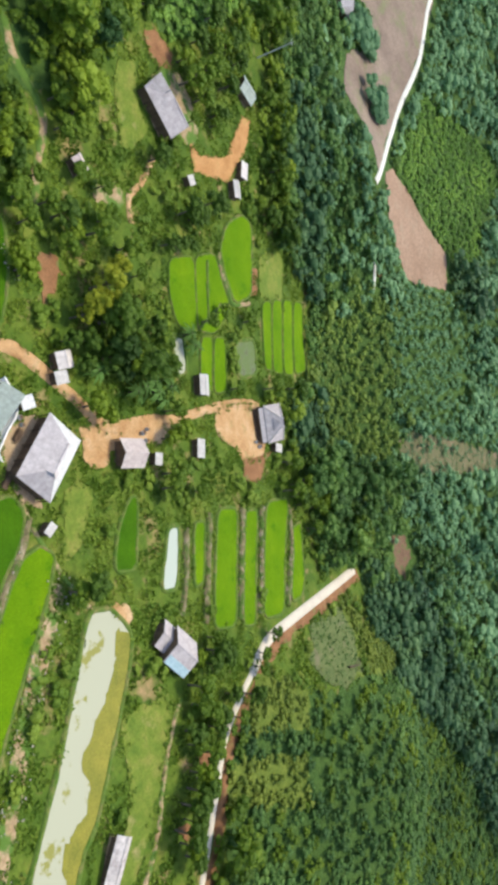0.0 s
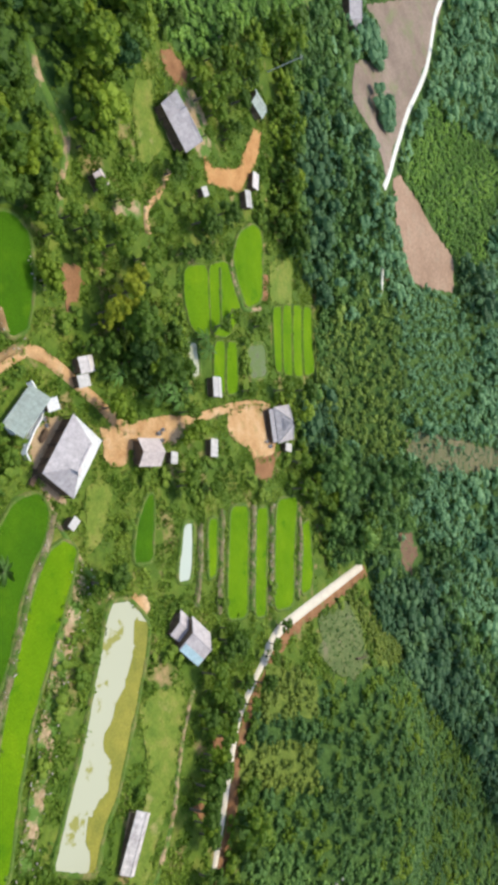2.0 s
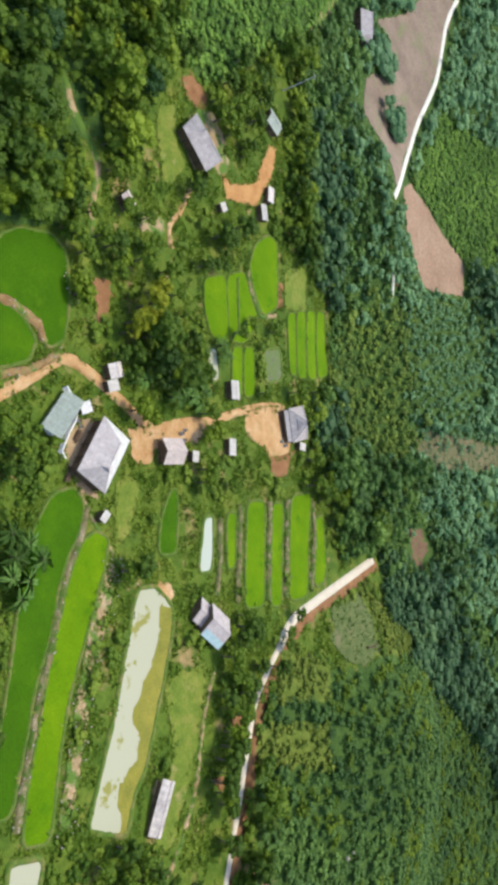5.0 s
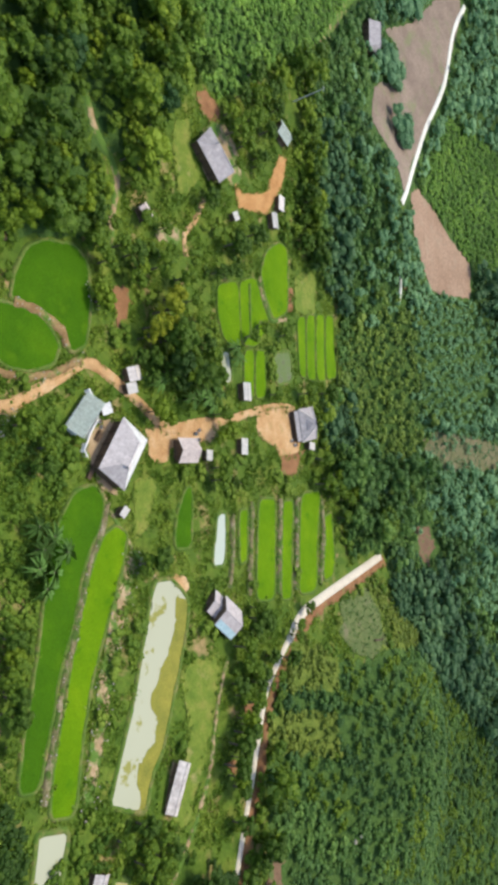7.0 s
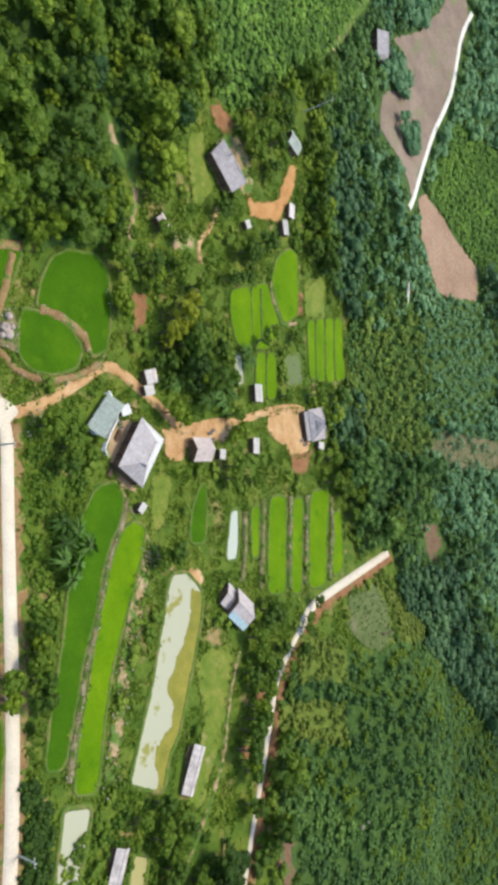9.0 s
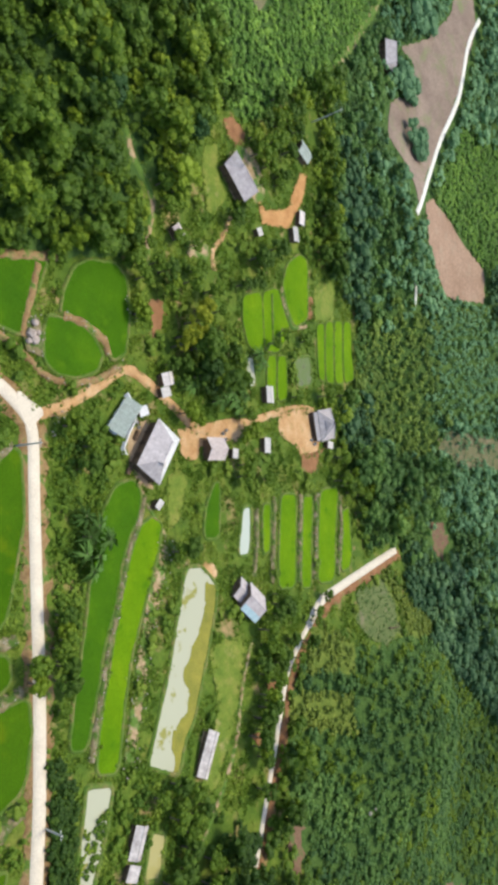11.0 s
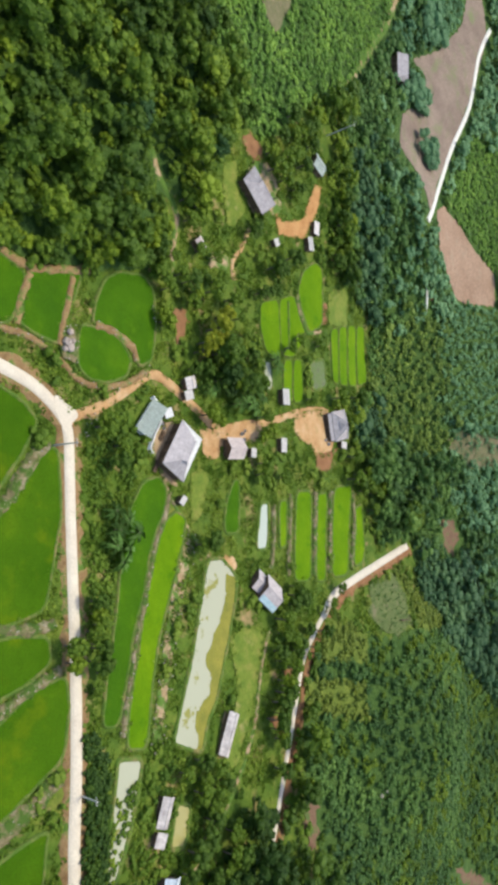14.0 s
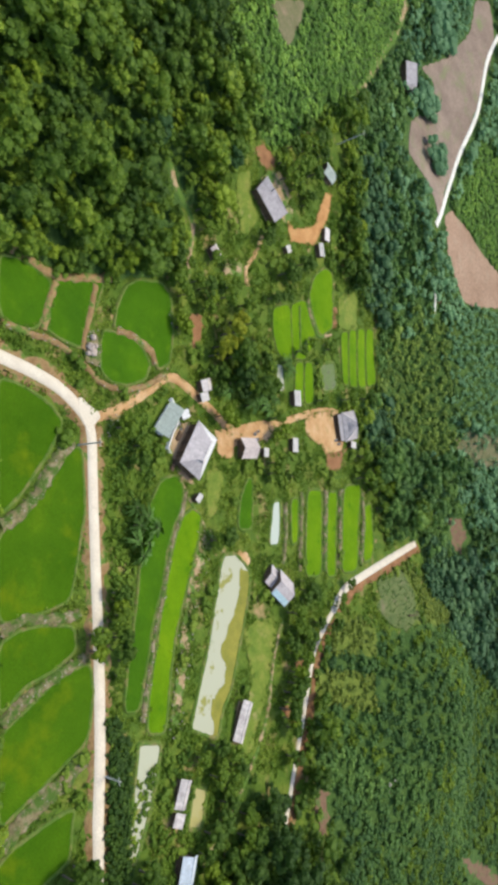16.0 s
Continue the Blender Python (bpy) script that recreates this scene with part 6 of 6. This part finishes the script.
KINDS = [
    tree_kind("broadleaf_tree", "round dark green broadleaf tree", "tree", 501, 2.9, 7.0, M_LEAF, 0.2),
    tree_kind("broadleaf_tree", "round mid green broadleaf tree", "tree", 502, 2.6, 6.2, M_LEAF, 0.5),
    tree_kind("broadleaf_tree", "small light green broadleaf tree", "tree", 503, 2.4, 5.5, M_LEAF_FRESH, 0.35),
    tree_kind("bamboo_clump", "tall yellow-green bamboo clump with drooping tips", "bamboo", 504, 2.4, 7.5, M_LEAF_YELLOW, 0.32, 22, 420, 0.26, 1.0),
    tree_kind("broadleaf_tree", "low spreading green tree", "tree", 505, 2.2, 4.2, M_LEAF, 0.45, 18, 320),
]


def banana_plant(seed):
    ob = thing("banana_plant", "banana plant with long arching leaves", "banana plant", "banana plants")
    bm = bmesh.new()
    bmesh.ops.create_cone(bm, cap_ends=True, segments=7, radius1=0.16, radius2=0.1, depth=2.4, matrix=Matrix.Translation((0, 0, 1.0)))
    part("stem", bm, M_BARK, ob)
    r = random.Random(seed)
    for k in range(12):
        a, tilt, ln = 0.53 * k + r.uniform(-0.2, 0.2), r.uniform(0.15, 0.75), r.uniform(1.6, 2.5)
        bm = bmesh.new()
        rows = []
        for j in range(6):
            s = j / 5
            w = 0.23 * math.sin(math.pi * (0.12 + 0.82 * s)) + 0.02
            rr, zz = ln * s * math.cos(tilt * (1 - s)), 2.1 + ln * (s * math.sin(tilt) - 0.6 * s * s)
            rows.append([bm.verts.new((rr * math.cos(a) - o * math.sin(a), rr * math.sin(a) + o * math.cos(a), zz + dz)) for o, dz in ((-w, 0.06), (0, 0), (w, 0.06))])
        for p, q in zip(rows, rows[1:]):
            for c in range(2):
                bm.faces.new((p[c], p[c + 1], q[c + 1], q[c]))
        bmesh.ops.solidify(bm, geom=bm.faces[:], thickness=0.015)
        part("leaf", bm, M_BANANA, ob)
    return ob


BANANA = banana_plant(9)


# copies: kind, place, size
GROVES = [
    
    (-76, 172, 6, 3), (-66, 205, 8, 8), (-88, 180, 6, 6), (10, 160, 7, 3), (8, 208, 8, 9), (16, 213, 7, 7),
    (45, 160, 8, 9), (54, 155, 5, 7), (61, 153, 5, 6), (69, 149, 5, 6), (72, 118, 6, 8), (84, 122, 7, 10), (90, 115, 7, 9), (86, 95, 4, 4),
    (40, 97, 5, 6), (34, 96, 4, 5), (44, 95, 4, 4), (5, 105, 5, 2), (25, 131, 3, 2), (-7, 103, 4, 3), (42, 88, 3, 3), (24, 158, 3, 3),
]
r = random.Random(11)
spots = []
for cx, cy, rad, count in GROVES:
    got = 0
    for _ in range(count * 8):
        a, q = r.uniform(0, 6.283), rad * math.sqrt(r.random())
        px, py = cx + q * math.cos(a), cy + q * math.sin(a)
        if got < count and clear_view(np.array([px]), np.array([py]), 1.2, 5.0)[0] and all((px - u) ** 2 + (py - v) ** 2 > 6 for u, v in spots):
            spots.append((px, py))
            got += 1
big = tree_kind("spreading_tree", "very large spreading dark green tree behind the track", "tree", 611, 5.4, 11.5, M_LEAF, 0.32, 60, 1500, 0.3, 2.4, (0.12, 0.24))
big.matrix_basis = Matrix.Translation((-22.5, 140.2, gz(-22.5, 140.2)))
for cx, cy, rad, seed in ((-178.1, 284.9, 14.0, 621), (-140.6, 267.5, 12.0, 622), (-117.1, 268.8, 10.5, 623)):
    # thickets in the far field carry the haze-blued leaf colour too
    clump = tree_kind("thicket", "soft rounded green thicket in the brown field", "thicket", seed, rad, 5.0, M_LEAF_HAZED, 0.25, 40, 900, 0.4, 0.0, (0.13, 0.26))
    clump.matrix_basis = Matrix.Translation((cx, cy, gz(cx, cy)))
for cx, cy, rad, seed, mat, tint in ((26.3, 236.6, 6.5, 641, M_LEAF_FRESH, 0.1), (9.4, 213.0, 5.5, 642, M_LEAF_KNOLL, 0.3), (17.9, 224.8, 5.5, 643, M_LEAF_KNOLL, 0.15)):
    edge_tree = tree_kind("spreading_tree", "broad-crowned tree at the ravine edge above the hill road", "tree", seed, rad, 9.5, mat, tint, 44, 1100, 0.36, 2.0, (0.13, 0.27))
    edge_tree.matrix_basis = Matrix.Translation((cx, cy, gz(cx, cy)))
for cx, cy, rad, seed in ((-72.1, 111.7, 5.2, 631), (-73.4, 137.6, 4.4, 632)):
    dark_tree = tree_kind("spreading_tree", "large dark green tree above the scrub", "tree", seed, rad, 9.0, M_LEAF_KNOLL, -0.1, 40, 1000, 0.3, 1.6, (0.13, 0.28))
    dark_tree.matrix_basis = Matrix.Translation((cx, cy, gz(cx, cy)))
spots += [(38, 89.0), (41, 88.8), (36.5, 94.5), (39, 95), (42, 94), (44.5, 95.5), (33.5, 96), (47, 94)]
FARM_TREES = [(-84.5, 141.5), (-90.4, 174.2), (-89.4, 183.7), (-74.9, 176.8), (-76.9, 170.8)]
spots += FARM_TREES
spots += [(42.7, 183.0), (46.0, 178.5), (48.2, 176.0), (79.5, 144.5)]
spots += [(76.4, 79.5), (78.3, 81.1), (76.9, 77.2)]
first = [True] * len(KINDS)
# the grove behind the track: place, kind, size
FARM_GROVE = [(-76.7, 164.7, 1, 1.13), (-74.7, 169.0, 1, 1.02), (-81.2, 163.8, 2, 1.08), (-82.1, 171.4, 1, 1.18), (-87.1, 168.2, 0, 1.00), (-94.6, 173.0, 0, 1.19), (-87.0, 152.3, 0, 1.06), (-79.7, 143.7, 1, 1.12), (-73.2, 138.2, 1, 1.08), (-67.1, 135.1, 1, 1.06), (-62.6, 134.3, 1, 0.98), (-58.2, 134.0, 1, 0.90), (-53.8, 130.1, 1, 0.88), (-58.3, 128.8, 1, 1.01), (-92.9, 180.2, 0, 1.06), (-72.1, 175.8, 4, 0.91), (-69.3, 166.7, 4, 0.87)]
PLACED = [(52.3, 170.6, 0, 0.85), (55.6, 165.9, 4, 0.85), (57.6, 163.6, 4, 0.6), (-28.2, 137.6, 3, 1.50), (-24.6, 134.6, 3, 1.14), (-31.9, 141.4, 3, 1.11), (-25.8, 138.6, 3, 1.09), (-22.3, 133.2, 3, 0.81), (-36.7, 144.7, 1, 1.08), (-37.5, 136.9, 1, 1.22), (-40.9, 140.0, 4, 1.11), (-38.6, 129.2, 0, 1.04), (-39.7, 126.0, 1, 0.92), (-33.8, 129.8, 1, 0.80), (-36.8, 131.9, 2, 0.96), (-28.1, 121.5, 2, 1.10), (-29.9, 120.2, 2, 0.73), (-27.3, 122.1, 4, 0.73), (-15.8, 145.2, 2, 1.13), (-22.8, 151.4, 0, 0.98), (-17.0, 151.2, 0, 1.01), (-19.6, 148.7, 0, 0.81), (-15.8, 139.6, 0, 1.04), (-14.2, 133.8, 0, 0.74), (-18.0, 131.1, 0, 0.72), (-18.5, 135.3, 0, 0.88), (-7.1, 135.7, 2, 1.15), (-5.7, 139.2, 2, 0.84), (-7.2, 158.2, 1, 0.87), (-3.2, 159.7, 2, 1.19), (-1.6, 156.6, 2, 0.84), (-40.9, 158.2, 0, 0.74), (-42.3, 164.9, 0, 0.77), (-41.8, 161.2, 0, 0.72), (-48.7, 163.3, 0, 1.05), (-53.0, 171.9, 0, 1.14), (-48.8, 167.5, 0, 0.91), (-35.8, 122.2, 1, 0.90), (-38.5, 119.3, 1, 1.07), (-41.2, 115.4, 0, 0.88), (-40.9, 120.5, 1, 0.82), (-56.6, 154.0, 0, 0.92), (-58.9, 156.4, 0, 0.70), (-44.1, 124.8, 4, 0.83), (-47.1, 134.1, 4, 0.98), (-46.6, 139.3, 4, 0.92), (-31.4, 143.0, 4, 0.85), (-32.6, 148.9, 4, 0.78), (-28.5, 151.5, 1, 0.67), (-27.5, 171.9, 4, 1.00), (-30.4, 177.7, 1, 0.78), (-30.0, 189.1, 4, 1.09), (-14.4, 198.1, 1, 1.07), (-15.3, 210.5, 0, 1.12), (-13.4, 183.2, 4, 1.06)]
for k, (px, py, kind, s) in enumerate([(px, py, -1, 0.0) for px, py in spots] + PLACED + FARM_GROVE):
    if kind < 0:
        kind = r.choice((0, 0, 1)) if (px, py) in FARM_TREES else 0 if py > 240 or (px > 56 and py < 96) else r.choice((0, 0, 1, 1, 2, 4, 4))
        s = r.uniform(0.7, 1.15)
    mtx = Matrix.Translation((px, py, gz(px, py))) @ Matrix.Rotation(r.uniform(0, 6.28), 4, "Z") @ Matrix.Diagonal((s, s, s * r.uniform(0.85, 1.15), 1))
    if first[kind]:
        KINDS[kind].matrix_basis, first[kind] = mtx, False
    else:
        ob = copy_thing(KINDS[kind], Matrix())
        ob.matrix_basis = mtx
for k, (px, py) in enumerate([(16, 107), (19, 109.5), (22, 106), (14, 104), (18, 104.5), (-11.4, 150.1), (-10.7, 153.7), (-10.3, 147.5), (-11.9, 157.5), (-13.5, 137.4), (-12.7, 152.5), (-9.6, 155.5), (-23.7, 165.2), (-21.3, 166.2), (24.5, 104), (21, 103)]):
    mtx = Matrix.Translation((px, py, gz(px, py))) @ Matrix.Rotation(k * 1.3, 4, "Z") @ Matrix.Diagonal((1.35, 1.35, 1.3, 1))
    if k == 0:
        BANANA.matrix_basis = mtx
    else:
        ob = copy_thing(BANANA, Matrix())
        ob.matrix_basis = mtx
